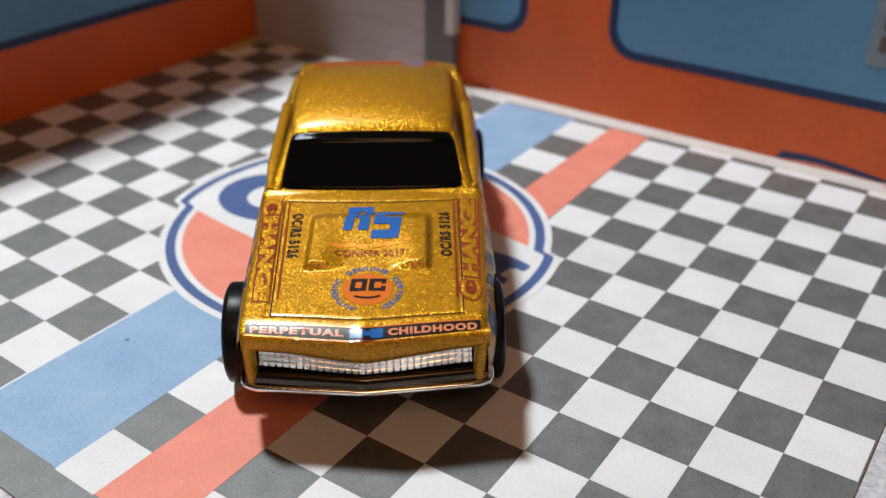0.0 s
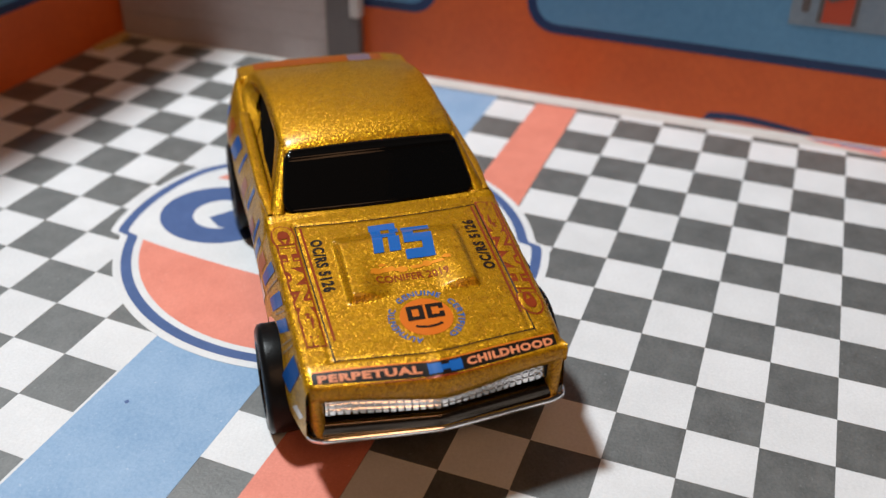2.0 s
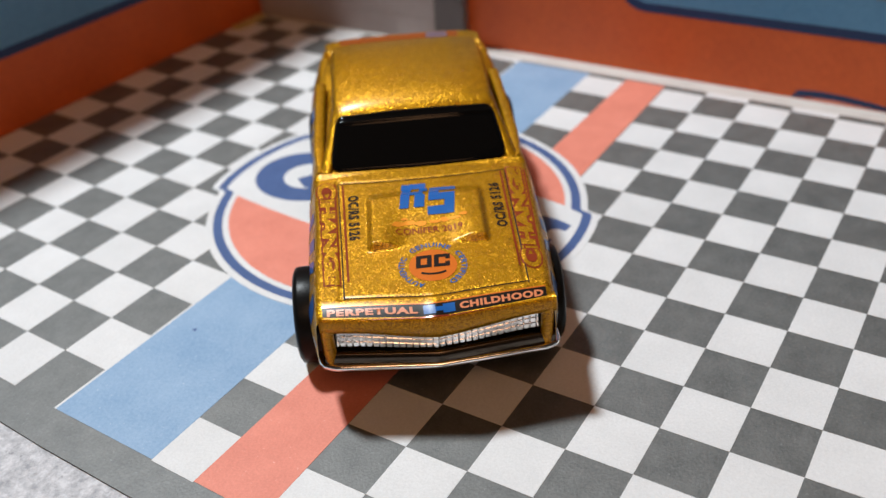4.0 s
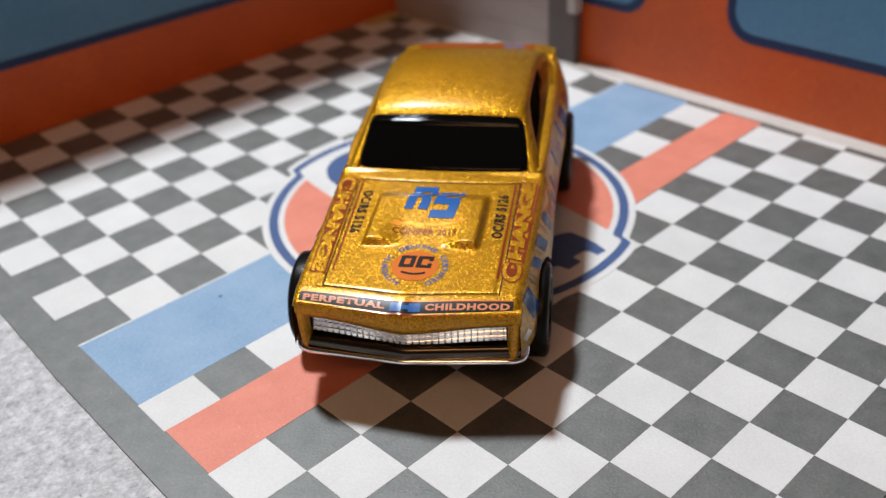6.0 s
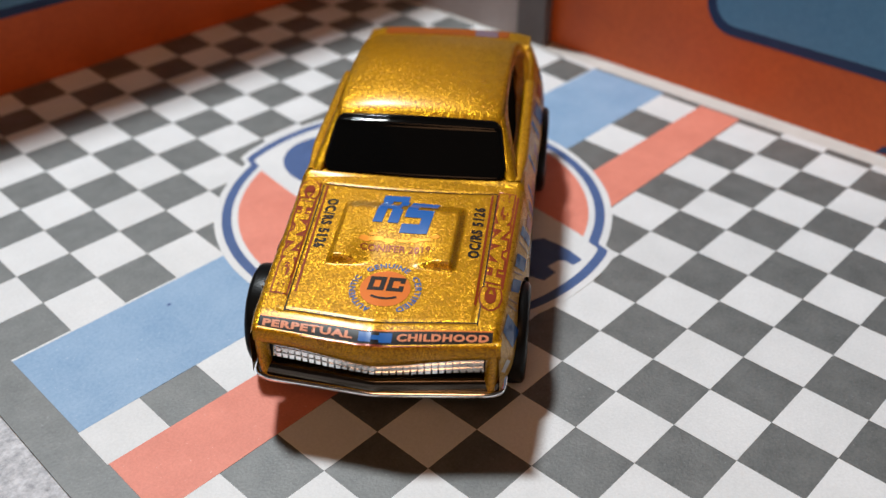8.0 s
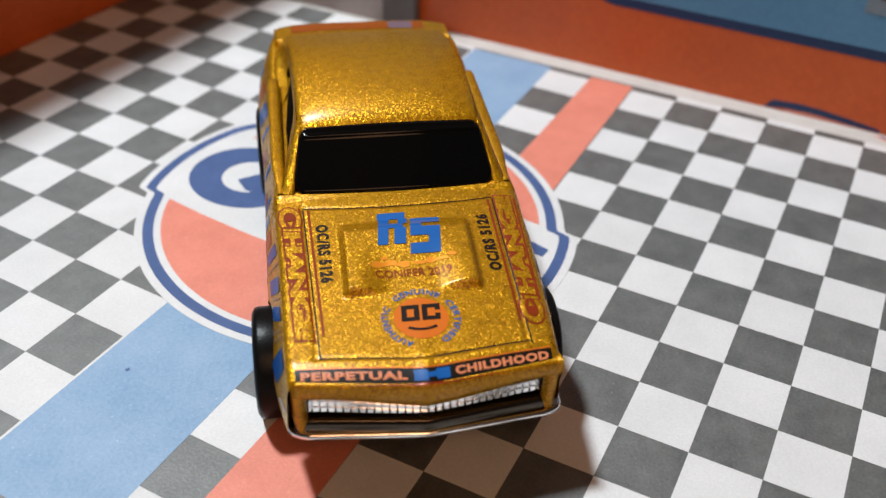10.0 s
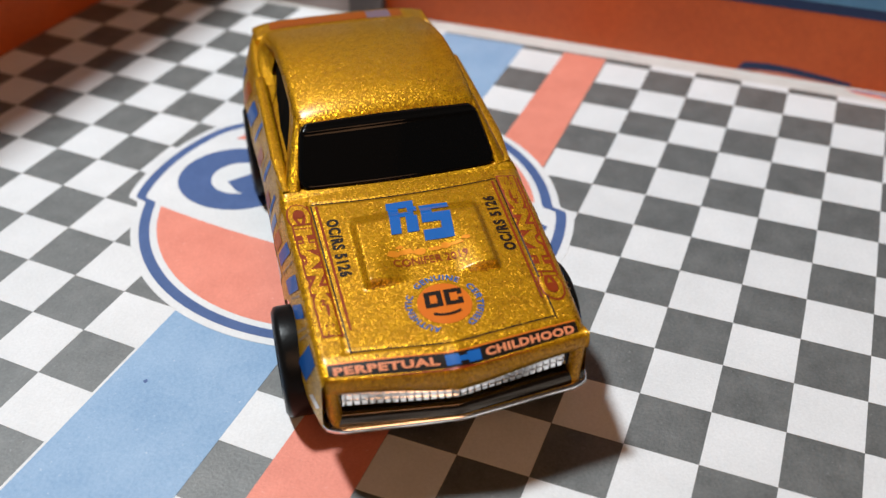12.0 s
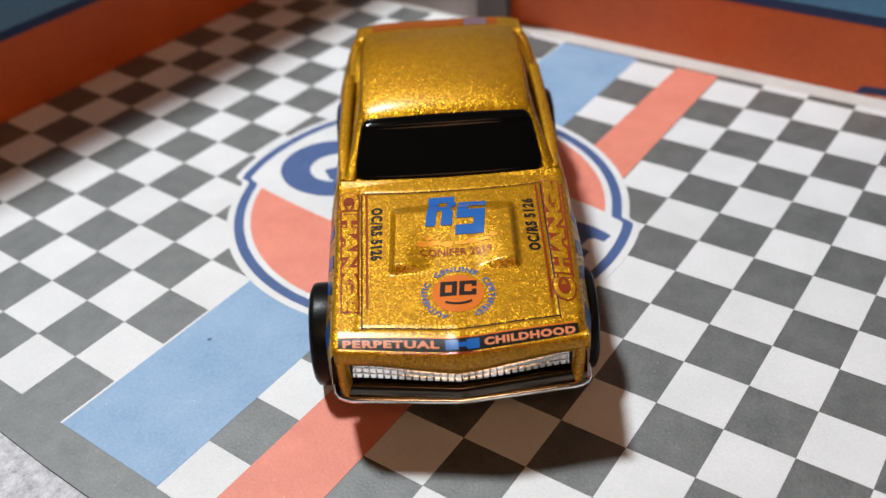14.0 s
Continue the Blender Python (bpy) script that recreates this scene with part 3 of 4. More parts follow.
def smoothed(points, times=2, cut=0.1):
    """Cuts the corners of a closed outline."""
    for _ in range(times):
        out = []
        for (ax, ay), (bx, by) in zip(points, points[1:] + points[:1]):
            out += [(ax * (1 - cut) + bx * cut, ay * (1 - cut) + by * cut), (ax * cut + bx * (1 - cut), ay * cut + by * (1 - cut))]
        points = out
    return points


def reach(points, centre, angle):
    """Where a ray from the centre leaves a convex outline."""
    dx, dy = math.cos(angle), math.sin(angle)
    best = None
    for (ax, ay), (bx, by) in zip(points, points[1:] + points[:1]):
        ex, ey = bx - ax, by - ay
        det = ex * dy - ey * dx
        if abs(det) < 1e-9:
            continue
        px, py = ax - centre[0], ay - centre[1]
        s = (ex * py - ey * px) / det
        u = (dx * py - dy * px) / det
        if s > 0 and -1e-6 <= u <= 1 + 1e-6 and (best is None or s > best):
            best = s
    return centre[0] + best * dx, centre[1] + best * dy


def house_side(y, z):
    """Half width of the cabin's gold side at a place."""
    low = flowing(y, [(28.6, 14.8), (37.0, 14.2), (57.0, 14.6), (66.0, 15.3), (76.0, 14.6)])
    crest = flowing(y, [(28.6, 20.5), (36.6, 26.3), (41.0, 27.0), (48.0, 27.4), (55.0, 26.9), (62.0, 25.3), (68.0, 23.4), (72.0, 22.2), (77.0, 21.6)])
    high = keyed(y, [(28.6, 14.8), (36.8, 12.1), (45.0, 12.25), (60.0, 12.45), (71.6, 12.9), (76.5, 14.1)])
    g = min(1.0, max(0.0, (z - 19.8) / (crest - 19.8)))
    return low + (high - low) * g


SIDE_OUTER = [(28.6, 19.6), (36.6, 26.2), (41.0, 26.9), (48.0, 27.3), (55.0, 26.8), (62.0, 25.2), (68.0, 23.3), (72.0, 22.1), (76.3, 21.5), (76.4, 20.2), (60.0, 19.6), (45.0, 19.5)]
SIDE_RECESS = smoothed([(32.6, 19.85), (39.6, 26.1), (48.0, 26.85), (58.0, 25.85), (66.5, 23.1), (67.0, 21.7), (58.0, 20.3), (50.0, 19.95)])
SIDE_WINDOW = smoothed([(33.4, 19.95), (40.0, 25.85), (48.0, 26.55), (57.0, 25.35), (61.2, 23.3), (60.6, 21.0), (50.0, 20.1)])
for side in (-1, 1):
    # gold cabin side with its sunk window opening
    centre = (50.0, 22.2)
    angles = sorted([math.atan2(z - centre[1], y - centre[0]) for y, z in SIDE_OUTER + SIDE_RECESS + SIDE_WINDOW])
    verts = []
    for a in angles:
        (oy, oz), (ry, rz), (wy, wz) = [reach(p, centre, a) for p in (SIDE_OUTER, SIDE_RECESS, SIDE_WINDOW)]
        for f in (0.0, 0.3, 0.6, 0.88, 1.0):
            y, z = oy + (ry - oy) * f, oz + (rz - oz) * f
            verts.append((side * (house_side(y, z) - (0.06 if f == 1.0 else 0.0)), y, z))
        for f in (0.2, 0.6, 1.0):
            y, z = ry + (wy - ry) * f, rz + (wz - rz) * f
            verts.append((side * (house_side(y, z) - 0.1 - (0.1 + 1.25 * ramp01((y - 50.0) / 6.0)) * math.sin(math.pi / 2 * f)), y, z))
    n = len(angles)
    faces = [(i * 8 + k, i * 8 + k + 1, ((i + 1) % n) * 8 + k + 1, ((i + 1) % n) * 8 + k) for i in range(n) for k in range(7)]
    part("cabin_side", mesh("cabin_side", verts, faces, GOLD, True), car)
    # windscreen pillar between the screen and the cabin side
    verts = []
    for k in range(13):
        f = k / 12
        inner = Vector((13.2 - 1.5 * f, 27.75 + 6.9 * f, 19.9 + 6.0 * f))
        outer = Vector((14.9 - 2.6 * f, 28.55 + 8.2 * f, 19.75 + 6.45 * f))
        for m in range(6):
            g = m / 5
            p = inner.lerp(outer, g)
            bulge = 0.35 * math.sin(math.pi * g)
            verts.append((side * (p.x + 0.3 * bulge), p.y - 0.6 * bulge, p.z + 0.6 * bulge))
        verts.append((side * (inner.x - 0.15), inner.y + 0.6, inner.z - 0.5))
    part("windscreen_pillar", mesh("windscreen_pillar", verts, grid_faces(13, 7, True), GOLD, True), car)

# thick rounded ledge along the door top, ending in a small bump
for side in (-1, 1):
    verts = []
    for k in range(49):
        y = 28.0 + 30.4 * k / 48
        size = math.sqrt(max(0.0, 1 - max(0.0, (y - 57.2) / 1.25) ** 2)) + 0.01
        grow = 0.45 + 0.55 * ramp01((y - 27.0) / 9.0)
        rise = flowing(y, [(28.0, 19.75), (40.0, 20.3), (52.0, 20.8), (57.4, 21.0)])
        for m in range(14):
            a = 2 * math.pi * m / 14
            wide, tall = math.copysign(abs(math.cos(a)) ** 0.6, math.cos(a)), math.copysign(abs(math.sin(a)) ** 0.6, math.sin(a))
            verts.append((side * (14.72 + 0.34 * grow + 0.9 * size * grow * wide), y, rise + 0.8 * size * grow * tall))
    part("door_ledge", mesh("door_ledge", verts, grid_faces(49, 14, True), GOLD, True), car)

# black cabin filling, seen through the side openings
cab = []
for y, w0, w1, z1 in ((29.5, 12.9, 12.9, 20.1), (33.6, 13.8, 12.3, 23.3), (38.6, 13.75, 11.7, 26.4), (45.0, 13.75, 11.75, 27.1), (54.0, 13.2, 11.6, 26.4), (60.0, 12.6, 11.3, 24.9), (65.0, 12.4, 11.4, 22.9)):
    cab += [(-w0, y, 19.4), (w0, y, 19.4), (w1, y, z1), (-w1, y, z1)]
part("cabin", mesh("cabin", cab, grid_faces(7, 4, True) + [(3, 2, 1, 0), (24, 25, 26, 27)], BLACK_DEEP), car, "black plastic cabin")


def windscreen_mesh():
    """Curved black screen with a raised rim and rounded corners."""
    verts, rows, cols = [], 81, 61
    for r in range(rows):
        g = r / (rows - 1)
        for c in range(cols):
            f = 2 * c / (cols - 1) - 1
            # rounded corners: the rows at both ends are narrower
            e = min(g, 1 - g)
            round_low = 1 - math.sqrt(max(0.0, 1 - (1 - min(1.0, g / 0.25)) ** 2))
            round_high = 1 - math.sqrt(max(0.0, 1 - (1 - min(1.0, (1 - g) / 0.16)) ** 2))
            half = 13.5 - 1.65 * g - 2.1 * round_low - 1.3 * round_high
            x = half * f
            y = 27.7 + 6.8 * g - 0.65 * (1 - f * f)
            z = 20.0 + 6.18 * g - 0.15 * f * f + 0.3 * g * (1 - f * f)
            rim = ramp01(1 - min(e / 0.05, (1 - abs(f)) / 0.03, 1.0))
            ridge = math.exp(-((g - 0.85) / 0.035) ** 2)
            up = 0.16 - 0.26 * rim + 0.17 * ridge * ramp01((1 - abs(f)) / 0.06)
            verts.append((x, y - 0.66 * up, z + 0.75 * up))
    return mesh("windscreen", verts, grid_faces(rows, cols), BLACK_GLOSS, True)


windscreen = part("windscreen", windscreen_mesh(), car, "glossy black windscreen")
solid(windscreen, 0.4)

# raised tail with its printed strip
def tail_line(x, y, z):
    u = abs(x) / 14.4
    return x, y - 0.9 * u**4, z - 0.1 * u * u - 0.45 * u**8


verts = []
for k in range(41):
    x = -14.4 + 28.8 * k / 40
    for y, z in ((70.8, 22.55), (72.4, 22.42), (74.4, 22.36), (76.2, 22.34), (76.9, 22.2), (77.35, 21.8), (77.5, 21.1), (77.3, 18.6), (70.8, 18.6)):
        verts.append(tail_line(x, y, z))
part("tail_spoiler", mesh("tail_spoiler", verts, grid_faces(41, 9, True) + [list(range(9)), list(range(368, 359, -1))], GOLD, True), car)


def tail_band(name, x0, x1, material, label):
    verts = []
    for k in range(25):
        x = x0 + (x1 - x0) * k / 24
        for y, z in ((73.2, 22.47), (74.8, 22.42), (76.2, 22.39)):
            verts.append(tail_line(x, y, z))
    part(name, mesh(name, verts, grid_faces(25, 3), material, True), car, label)


tail_band("tail_strip", -11.6, 4.6, DECAL_RUST, "rust orange printed tail strip")
tail_band("tail_strip", 4.62, 8.6, DECAL_MAUVE, "grey violet printed end of the tail strip")
tail_band("tail_strip", 8.62, 10.6, DECAL_RUST, "rust orange printed tail strip")


# wheels
def wheel(side, across, y, radius, label):
    hub = new("wheel")
    hub.parent = car
    hub.location = (across * MM, y * MM, radius * MM)
    if side < 0:
        hub.rotation_euler = (0, 0, math.pi)
    tagged(hub, label)
    r, w = radius, 2.1
    part("tyre", lathe_mesh("tyre", [(w - 0.25, r * 0.72), (w, r * 0.78), (w, r * 0.9), (w - 0.35, r * 0.985), (w - 0.8, r), (-w + 0.8, r), (-w + 0.3, r * 0.98), (-w, r * 0.9), (-w, r * 0.3)], TYRE), hub)
    part("rim_ring", lathe_mesh("rim_ring", [(w - 0.22, r * 0.76), (w + 0.04, r * 0.745), (w + 0.06, r * 0.715), (w - 0.1, r * 0.69), (w - 0.5, r * 0.68)], CHROME_DIMMED), hub, "thin chrome rim ring")
    part("wheel_disc", lathe_mesh("wheel_disc", [(w - 0.45, r * 0.7), (w - 1.0, r * 0.6), (w - 1.05, r * 0.36), (w - 0.6, r * 0.26), (w - 0.35, r * 0.16), (w - 0.3, 0.001)], BLACK_MATTE), hub)
    for k in range(5):
        a = 2 * math.pi * k / 5
        sp = box_mesh("spoke", (w - 1.05, -0.5, r * 0.16), (w - 0.45, 0.5, r * 0.7), BLACK_MATTE, 0.15)
        part("spoke", sp, hub).rotation_euler = (a, 0, 0)
    return hub


# the loose axles sit a little to one side
for side, front, rear in ((-1, -17.2, -16.0), (1, 15.6, 16.5)):
    wheel(side, front, 11.0, 6.85, "black front wheel with a thin chrome ring")
    wheel(side, rear, 60.8, 7.3, "black rear wheel with a thin chrome ring")
for y, r in ((11.0, 6.85), (60.8, 7.3)):
    part("axle", lathe_mesh("axle", [(-16, 0.001), (-16, 0.6), (16, 0.6), (16, 0.001)], CHROME, 12), car).location = (0, y * MM, r * MM)


# ---- printing on the hood ----
def flat_text(words, outline=0.0, spread=1.0):
    """Built-in lettering as triangles in a unit box."""
    curve = bpy.data.curves.new("lettering", "FONT")
    curve.body = words
    curve.offset = outline
    curve.space_character = spread
    curve.resolution_u = 3
    ob = bpy.data.objects.new("lettering", curve)
    scene.collection.objects.link(ob)
    deps = bpy.context.evaluated_depsgraph_get()
    me = bpy.data.meshes.new_from_object(ob.evaluated_get(deps))
    pts = [(v.co.x, v.co.y) for v in me.vertices]
    faces = [list(p.vertices) for p in me.polygons]
    bpy.data.objects.remove(ob)
    bpy.data.meshes.remove(me)
    bpy.data.curves.remove(curve)
    x0, x1 = min(p[0] for p in pts), max(p[0] for p in pts)
    y0, y1 = min(p[1] for p in pts), max(p[1] for p in pts)
    return [((x - x0) / (x1 - x0), (y - y0) / (y1 - y0)) for x, y in pts], faces


def bars(*quads):
    """Plain bars in a unit box, each (x0, y0, x1, y1)."""
    pts, faces = [], []
    for x0, y0, x1, y1 in quads:
        n = len(pts)
        pts += [(x0, y0), (x1, y0), (x1, y1), (x0, y1)]
        faces.append([n, n + 1, n + 2, n + 3])
    return pts, faces


def disc(steps=48):
    pts = [(0.5 + 0.5 * math.cos(2 * math.pi * k / steps), 0.5 + 0.5 * math.sin(2 * math.pi * k / steps)) for k in range(steps)]
    return pts, [list(range(steps))]


def corners(x0, y0, x1, y1, slant=0.0, turn=0.0):
    """Maps the unit box to a slanted, turned box round its centre on the hood."""
    cx, cy, w, h = (x0 + x1) / 2, (y0 + y1) / 2, x1 - x0, y1 - y0
    c, s = math.cos(radians(turn)), math.sin(radians(turn))

    def to(u, v):
        a, b = (u - 0.5) * w + slant * (v - 0.5) * h, (v - 0.5) * h
        return cx + a * c - b * s, cy + a * s + b * c

    return to


def printed(name, shape, to, material, label="", lift=0.05, surface=None, cut=0.7):
    """Lays a flat shape on the hood, cut fine enough to follow it."""
    on_hood = surface is None
    surface = surface or (lambda x, y: (x, y, hood(x - skew(y), y) + lift))
    pts, faces = shape
    bm = bmesh.new()
    vs = [bm.verts.new((*to(u, v), 0)) for u, v in pts]
    for f in faces:
        try:
            bm.faces.new([vs[i] for i in f])
        except ValueError:
            pass
    bmesh.ops.remove_doubles(bm, verts=bm.verts, dist=0.002)
    bmesh.ops.triangulate(bm, faces=list(bm.faces))
    for _ in range(5):
        long = [e for e in bm.edges if e.calc_length() > cut]
        if not long:
            break
        bmesh.ops.subdivide_edges(bm, edges=long, cuts=1)
        bmesh.ops.triangulate(bm, faces=[f for f in bm.faces if len(f.verts) > 3])
    for v in bm.verts:
        v.co = Vector(surface(v.co.x, v.co.y)) * MM
    bmesh.ops.recalc_face_normals(bm, faces=bm.faces)
    for f in bm.faces:
        f.smooth = True
        if on_hood and f.normal.z < 0:
            f.normal_flip()
    me = bpy.data.meshes.new(name)
    bm.to_mesh(me)
    bm.free()
    me.materials.append(material)
    return part(name, me, car, label)


# thin dark line along the panel gap
front_line = [(-11.85 + 23.7 * k / 40, nose_vee(-11.85 + 23.7 * k / 40) + 3.15) for k in range(41)]
back_line = [(12.25 - 24.5 * k / 40, 25.2 - 1.0 * (1 - ((12.25 - 24.5 * k / 40) / 12.25) ** 2)) for k in range(41)]


def line_shape(points, width):
    pts, faces = [], []
    for i, (x, y) in enumerate(points):
        a, b = points[max(0, i - 1)], points[min(len(points) - 1, i + 1)]
        dx, dy = b[0] - a[0], b[1] - a[1]
        n = math.hypot(dx, dy)
        pts += [(x - dy / n * width / 2, y + dx / n * width / 2), (x + dy / n * width / 2, y - dx / n * width / 2)]
    for i in range(len(points) - 1):
        faces.append([2 * i, 2 * i + 1, 2 * i + 3, 2 * i + 2])
    return pts, faces


def as_is(u, v):
    return u, v


printed("hood_line", line_shape(front_line, 0.18), as_is, DECAL_BLACK, "dark panel line")
printed("hood_line", line_shape(back_line, 0.18), as_is, DECAL_BLACK, "dark panel line")
for side in (-1, 1):
    printed("hood_line", line_shape([(side * panel_half(-0.4 + 0.65 * k), -0.4 + 0.65 * k) for k in range(40)], 0.18), as_is, DECAL_BLACK, "dark panel line")
    printed("hood_stripe", line_shape([(side * (panel_half(3.0 + 0.6 * k) - 0.65), 3.0 + 0.6 * k) for k in range(37)], 0.3), as_is, DECAL_RED, "dark red pinstripe")
    printed("hood_stripe", line_shape([(side * (panel_half(3.0 + 0.6 * k) + 0.45), 3.0 + 0.6 * k) for k in range(38)], 0.22), as_is, DECAL_RED, "dark red pinstripe")

# blue initials as stepped plain bars
R_BARS = bars((0.0, 0.0, 0.36, 0.82), (-0.05, 0.82, 0.92, 1.0), (0.68, 0.60, 1.0, 0.82), (0.36, 0.40, 0.86, 0.60), (0.56, 0.0, 0.96, 0.40))
S_BARS = bars((0.0, 0.77, 1.0, 1.0), (0.0, 0.62, 0.38, 0.77), (0.0, 0.40, 1.0, 0.62), (0.62, 0.23, 1.0, 0.40), (0.0, 0.0, 1.0, 0.23))
printed("initial", R_BARS, corners(-3.3, 15.8, 0.3, 22.7, 0.12), DECAL_BLUE, "blue stencil letter R", 0.08, cut=0.4)
printed("initial", S_BARS, corners(0.5, 14.1, 4.2, 21.4, 0.12), DECAL_BLUE, "blue stencil letter S", 0.08, cut=0.4)
# worn emblem: a row of soft blots
blots, blot_faces = [], []
for bx, by, rx, ry in ((-4.1, 12.7, 0.9, 0.45), (-2.6, 12.9, 1.0, 0.5), (-1.0, 12.6, 0.9, 0.4), (0.9, 12.75, 0.8, 0.35), (2.3, 13.0, 0.7, 0.4), (3.7, 13.1, 0.9, 0.3), (5.0, 13.6, 0.6, 0.3), (-3.2, 13.7, 0.5, 0.25)):
    first = len(blots)
    blots += [(bx + rx * (1 + 0.2 * math.sin(3 * a + bx)) * math.cos(a), by + ry * (1 + 0.25 * math.sin(2 * a + 2 * bx)) * math.sin(a)) for a in [2 * math.pi * k / 14 for k in range(14)]]
    blot_faces.append(list(range(first, first + 14)))
printed("emblem", (blots, blot_faces), lambda u, v: (u, v), DECAL_FADED, "worn orange emblem", cut=0.5)
printed("lettering", flat_text("CONIFER 2019", 0.015), corners(-4.5, 10.7, 4.6, 11.85, 0.0), DECAL_RED, "dark red lettering CONIFER 2019", 0.07)

# roundel
OX, OY, OR = -0.1, 4.3, 3.15
printed("roundel", disc(), corners(OX - OR, OY - OR, OX + OR, OY + OR), DECAL_ORANGE, "orange roundel")
printed("roundel_mark", bars((0.0, 0.0, 0.3, 1.0), (0.3, 0.0, 0.7, 0.24), (0.3, 0.76, 0.7, 1.0), (0.7, 0.0, 1.0, 1.0)), corners(OX - 2.15, OY - 0.4, OX - 0.1, OY + 2.05, 0.08), DECAL_BLACK, "black block mark", 0.09)
printed("roundel_mark", bars((0.0, 0.0, 0.3, 1.0), (0.3, 0.0, 1.0, 0.24), (0.3, 0.76, 1.0, 1.0), (0.72, 0.24, 1.0, 0.4), (0.72, 0.6, 1.0, 0.76)), corners(OX + 0.2, OY - 0.4, OX + 2.3, OY + 2.05, 0.08), DECAL_BLACK, "black block mark", 0.09)
printed("roundel_mark", line_shape([(OX - 1.6 + 3.2 * k / 16, OY - 1.35 - 0.4 * (1 - ((k - 8) / 8) ** 2)) for k in range(17)], 0.36), as_is, DECAL_BLACK, "black curved underline", 0.09)


def on_ring(radius, height, start, end):
    """Maps the unit box to an arc round the roundel, degrees from the right, counter-clockwise."""
    def to(u, v):
        a = radians(start + (end - start) * u)
        r = radius + height * (v - 0.5)
        return OX + r * math.cos(a), OY + r * math.sin(a)
    return to


printed("ring_lettering", flat_text("GENUINE", 0.02, 1.15), on_ring(4.1, 0.82, 132, 52), DECAL_BLUE, "blue lettering GENUINE", cut=0.5)
printed("ring_lettering", flat_text("CERTIFIED", 0.02, 1.15), on_ring(4.1, 0.82, 36, -62), DECAL_BLUE, "blue lettering CERTIFIED", cut=0.5)
printed("ring_lettering", flat_text("AUTHENTIC", 0.02, 1.15), on_ring(4.1, 0.82, 250, 150), DECAL_BLUE, "blue lettering AUTHENTIC", cut=0.5)

# serials and side names
SERIAL = flat_text("OC/RS 5126", 0.05, 1.2)
printed("lettering", SERIAL, corners(-15.25, 15.7, -4.95, 17.3, 0.0, -90), DECAL_BLACK, "black lettering OC/RS 5126")
printed("lettering", SERIAL, corners(4.95, 15.7, 15.25, 17.3, 0.0, 90), DECAL_BLACK, "black lettering OC/RS 5126")
def flared(to):
    """Lets a print on the hood's border spread with the hood towards the screen."""
    def spread(u, v):
        x, y = to(u, v)
        return x * (0.957 + 0.0026 * y) - (0.4 if x < 0 else 0.0), y
    return spread


# side names: a large initial with a dot, then smaller letters, outlined in red
HEAD_FAT, HEAD = flat_text("C", 0.13), flat_text("C", 0.035)
NAME_FAT, NAME = flat_text("HANGE", 0.15, 0.9), flat_text("HANGE", 0.055, 0.9)
for side in (-1, 1):
    cx = side * 13.3
    first, rest = (4.3, 16.2) if side > 0 else (23.7, 11.8)
    turn = 90 * side
    for shape, fill, middle, length, height in ((HEAD_FAT, HEAD, first, 4.2, 3.1), (NAME_FAT, NAME, rest, 18.6, 2.5)):
        to = flared(corners(cx - length / 2, middle - height / 2, cx + length / 2, middle + height / 2, 0.16, turn))
        inner_to = flared(corners(cx - length / 2 + 0.24, middle - height / 2 + 0.22, cx + length / 2 - 0.24, middle + height / 2 - 0.22, 0.16, turn))
        printed("side_name", shape, to, DECAL_RED, "dark red outlined lettering CHANGE")
        printed("side_name_fill", fill, inner_to, GOLD, "", 0.09)
    printed("name_line", line_shape([(side * (14.2 + 0.03 * k), 6.2 + 0.6 * k) for k in range(32)], 0.26), as_is, DECAL_RED, "dark red line under the lettering")
    printed("name_dot", disc(20), flared(corners(cx - 0.7, first - 0.8, cx + 0.7, first + 0.8)), DECAL_RED, "", 0.12)


# nose band: follows the vee
def nose_band(u, v):
    x = -14.6 + 28.3 * u
    return x, nose_vee(x) + 0.14 + 1.6 * v


def band_box(u0, v0, u1, v1):
    return lambda u, v: nose_band(u0 + (u1 - u0) * u, v0 + (v1 - v0) * v)


SPLIT = bars(*[(k / 40, 0, (k + 1) / 40, 1) for k in range(40)])
printed("nose_band", SPLIT, nose_band, DECAL_BLACK, "black printed nose band", 0.04)
printed("nose_edge", SPLIT, band_box(0.0, -0.14, 1.0, -0.01), DECAL_RED, "", 0.045)
printed("nose_edge", SPLIT, band_box(0.0, 1.01, 1.0, 1.12), DECAL_ORANGE, "", 0.045)
printed("nose_badge", bars((0.0, 0.0, 0.38, 1.0), (0.38, 0.25, 0.62, 0.75), (0.62, 0.0, 1.0, 1.0)), band_box(0.445, 0.14, 0.585, 0.86), DECAL_BLUE, "blue bow shape", 0.08)
printed("nose_lettering", flat_text("PERPETUAL", 0.05, 1.12), band_box(0.02, 0.22, 0.42, 0.79), DECAL_PEACH, "peach lettering PERPETUAL", 0.08)
printed("nose_lettering", flat_text("CHILDHOOD", 0.05, 1.12), band_box(0.605, 0.22, 0.985, 0.79), DECAL_PEACH, "peach lettering CHILDHOOD", 0.08)


# ---- printing on the flanks: slanted patches in (y, z) ----
def flank_patch(name, side, y0, y1, z0, z1, slant, material, label=""):
    def surface(y, z):
        return side * (flank(y, z) + 0.06) + skew(y), y, z

    def to(u, v):
        return y0 + (y1 - y0) * u + slant * (0.5 - v), z0 + (z1 - z0) * v

    printed(name, bars((0, 0, 1, 1)), to, material, label, surface=surface)


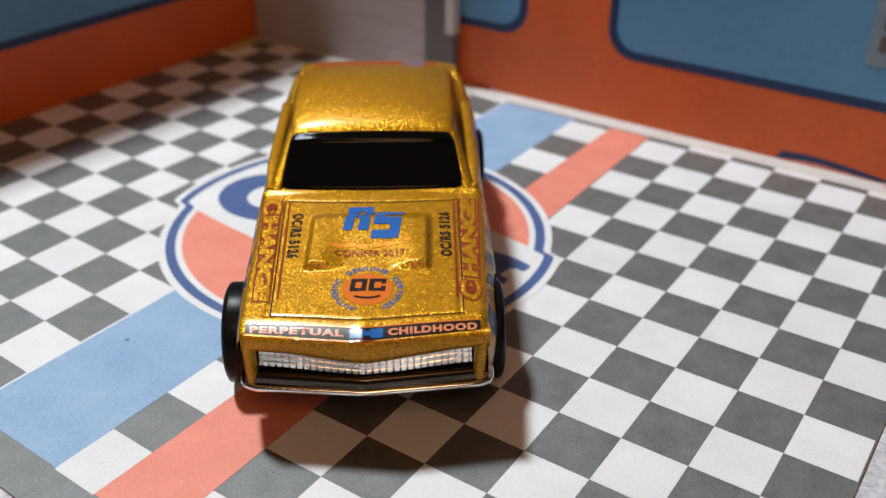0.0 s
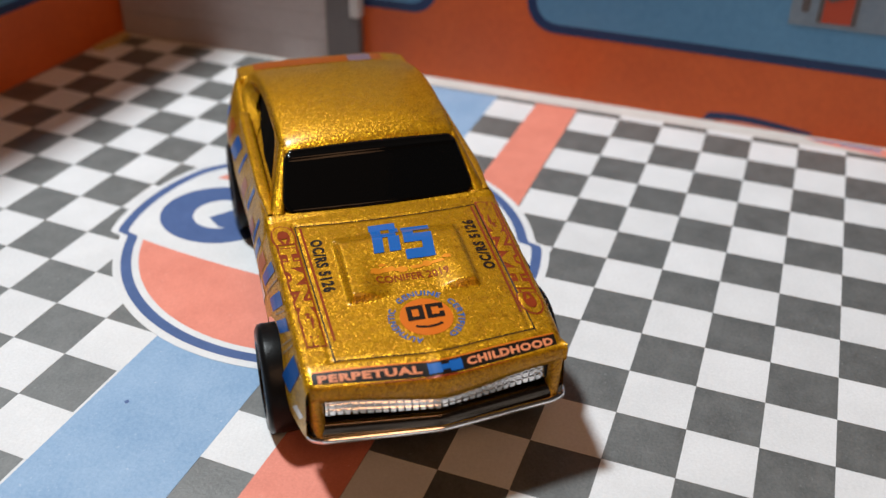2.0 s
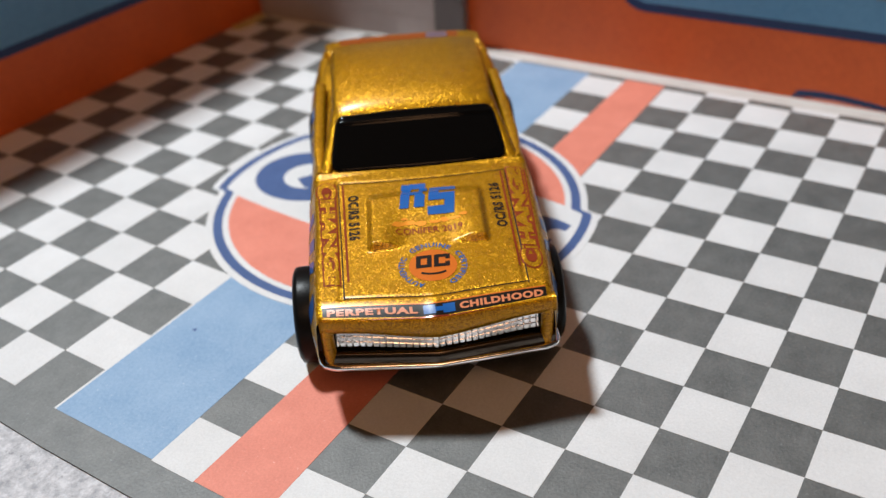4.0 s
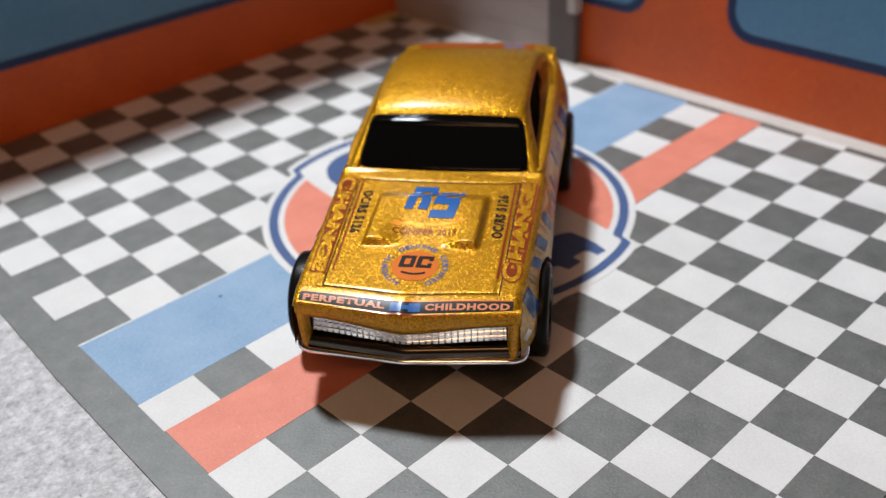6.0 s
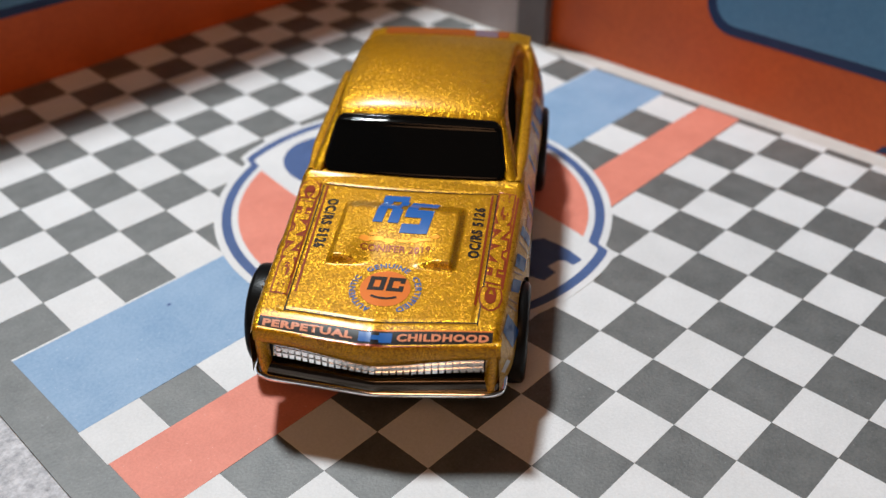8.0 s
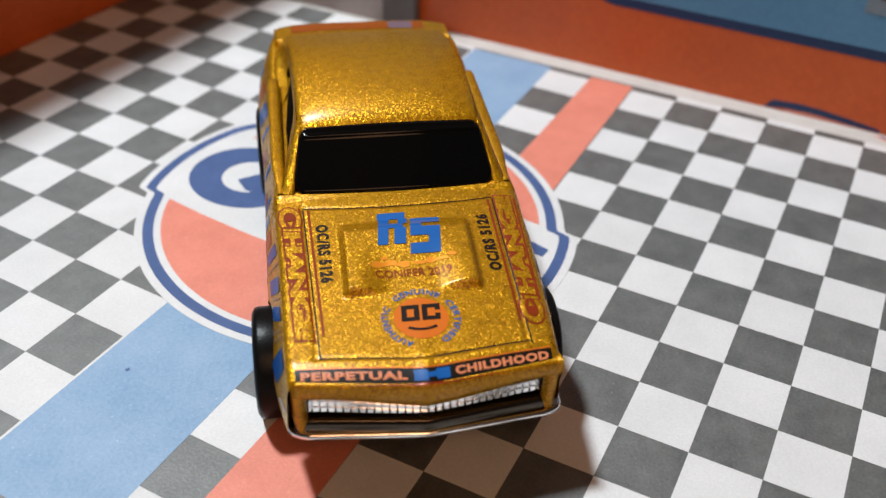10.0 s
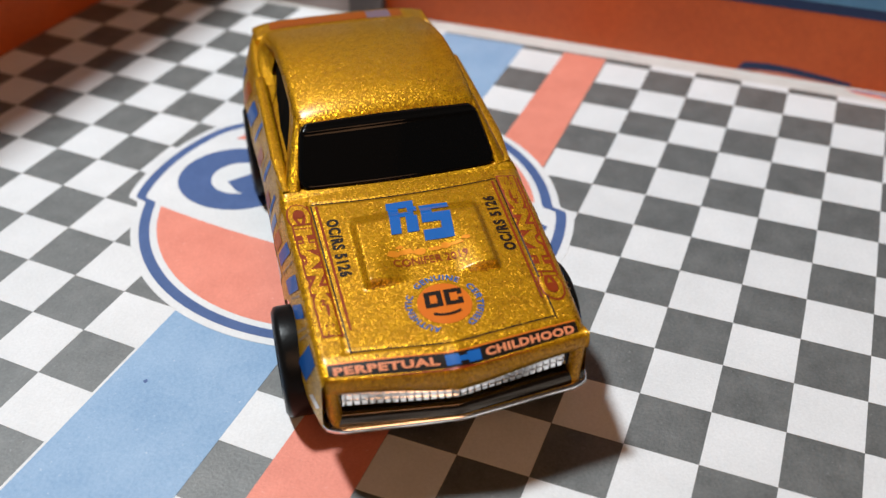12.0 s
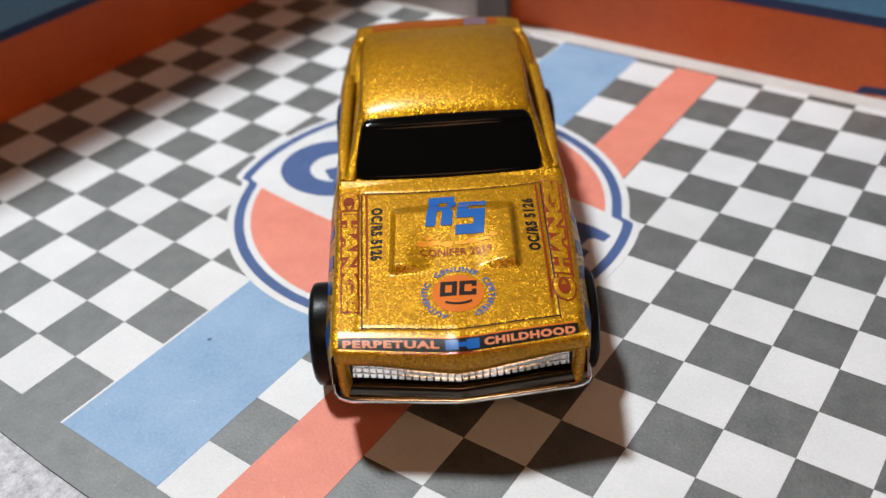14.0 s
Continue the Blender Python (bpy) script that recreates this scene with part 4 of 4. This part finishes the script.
for side in (-1, 1):
    # front wing: blue slanted patches between fine tan lines
    for y0, y1, low, high in ((1.2, 4.6, 11.2, 15.9), (8.2, 10.8, 14.5, 16.7), (12.9, 15.8, 14.4, 17.2)):
        flank_patch("flank_stripe", side, y0, y1, low, high, 2.6, DECAL_DEEP, "blue slanted patch")
    for y, low, high in ((5.4, 13.6, 16.6), (6.4, 14.0, 16.7), (11.6, 14.8, 17.0), (17.6, 14.0, 17.6)):
        flank_patch("flank_line", side, y, y + 0.35, low, high, 2.4, DECAL_TAN, "thin tan line")
    flank_patch("flank_field", side, -1.4, 0.9, 9.9, 11.3, 1.4, DECAL_WHITE, "pale front corner patch")
    # doors: worn patchwork of small slanted fields
    # the two pale lower fields paint in the floor's reflection
    flank_patch("flank_field", side, 20.4, 24.6, 10.2, 13.2, 1.4, DECAL_WHITE, "pale lower flank field painting the mirrored floor")
    flank_patch("flank_field", side, 25.0, 33.6, 9.9, 12.6, 1.2, DECAL_TAN, "tan lower flank graphic")
    flank_patch("flank_field", side, 34.2, 45.6, 9.9, 12.4, 1.2, DECAL_WHITE, "pale lower flank field painting the mirrored floor")
    flank_patch("flank_stripe", side, 19.4, 21.8, 14.0, 17.6, 2.2, DECAL_DEEP, "blue slanted patch")
    flank_patch("flank_field", side, 23.2, 26.2, 13.6, 16.4, 1.8, DECAL_RUST, "orange flank graphic")
    flank_patch("flank_stripe", side, 27.6, 29.6, 13.0, 16.8, 2.2, DECAL_DEEP, "blue slanted patch")
    flank_patch("flank_stripe", side, 31.0, 32.2, 13.2, 18.0, 2.2, DECAL_DEEP, "narrow blue slanted patch")
    flank_patch("flank_field", side, 33.6, 36.8, 13.0, 15.8, 1.8, DECAL_RUST, "orange flank graphic")
    flank_patch("flank_stripe", side, 38.6, 40.0, 14.4, 18.6, 2.2, DECAL_DEEP, "narrow blue slanted patch")
    flank_patch("flank_line", side, 42.2, 42.6, 12.8, 18.4, 2.4, DECAL_TAN, "thin tan line")
    flank_patch("flank_field", side, 44.0, 47.2, 13.4, 16.6, 1.6, DECAL_RUST, "orange flank graphic")
    flank_patch("flank_stripe", side, 49.4, 50.6, 14.8, 18.8, 2.0, DECAL_DEEP, "narrow blue slanted patch")
    flank_patch("flank_stripe", side, 54.0, 58.6, 14.6, 18.2, 2.4, DECAL_DEEP, "blue slanted patch over the rear wheel")
    flank_patch("flank_field", side, 61.0, 65.0, 15.0, 18.4, 1.6, DECAL_RUST, "orange flank graphic")
    flank_patch("flank_stripe", side, 68.4, 70.6, 12.6, 18.4, 2.4, DECAL_DEEP, "blue slanted patch")
    # highlight of the lower crease, laid on as a pale strip
    flank_patch("sill_line", side, 20.0, 48.0, 7.2, 7.7, 0.0, DECAL_TAN, "pale painted highlight along the sill")

# ---- last: the white squares of the floor, each a piece of its own ----
def near_corner(i, j):
    """Corner of the squares on the open side of the stripes."""
    return T * i, -63.0 + T * j


def between_corner(i, j):
    """Corner of the single row between the stripes."""
    x = T * i
    y = tapered(*(ORANGE_TOP, ROW_TOP)[j], x)
    return sheared(x, y), y


def wall_corner(i, j):
    """Corner of the squares on the side wall's half, printed a little askew."""
    return 1.63 + 8.935 * i + 0.427 * j + 0.012 * i * j, 38.05 + 9.136 * j - 0.137 * i - 0.015 * i * j


for corner, count, first in ((near_corner, 7, 0), (between_corner, 1, 0), (wall_corner, 9, 1)):
    for j in range(count):
        for i in range(16):
            if i % 2 != (j + first) % 2 or corner(i, j)[0] > X_END - 0.3:
                continue
            ring = []
            for di, dj, ex, ey in ((0, 0, 1, 1), (1, 0, -1, 1), (1, 1, -1, -1), (0, 1, 1, -1)):
                x, y = corner(i + di, j + dj)
                ring.append((min(X_END, x + 0.015 * ex), min(118.6, y + 0.015 * ey)))
            if ring[3][1] - ring[0][1] > 0.4:
                floor_piece("tile", ring, PAPER_WHITE, 0.045)
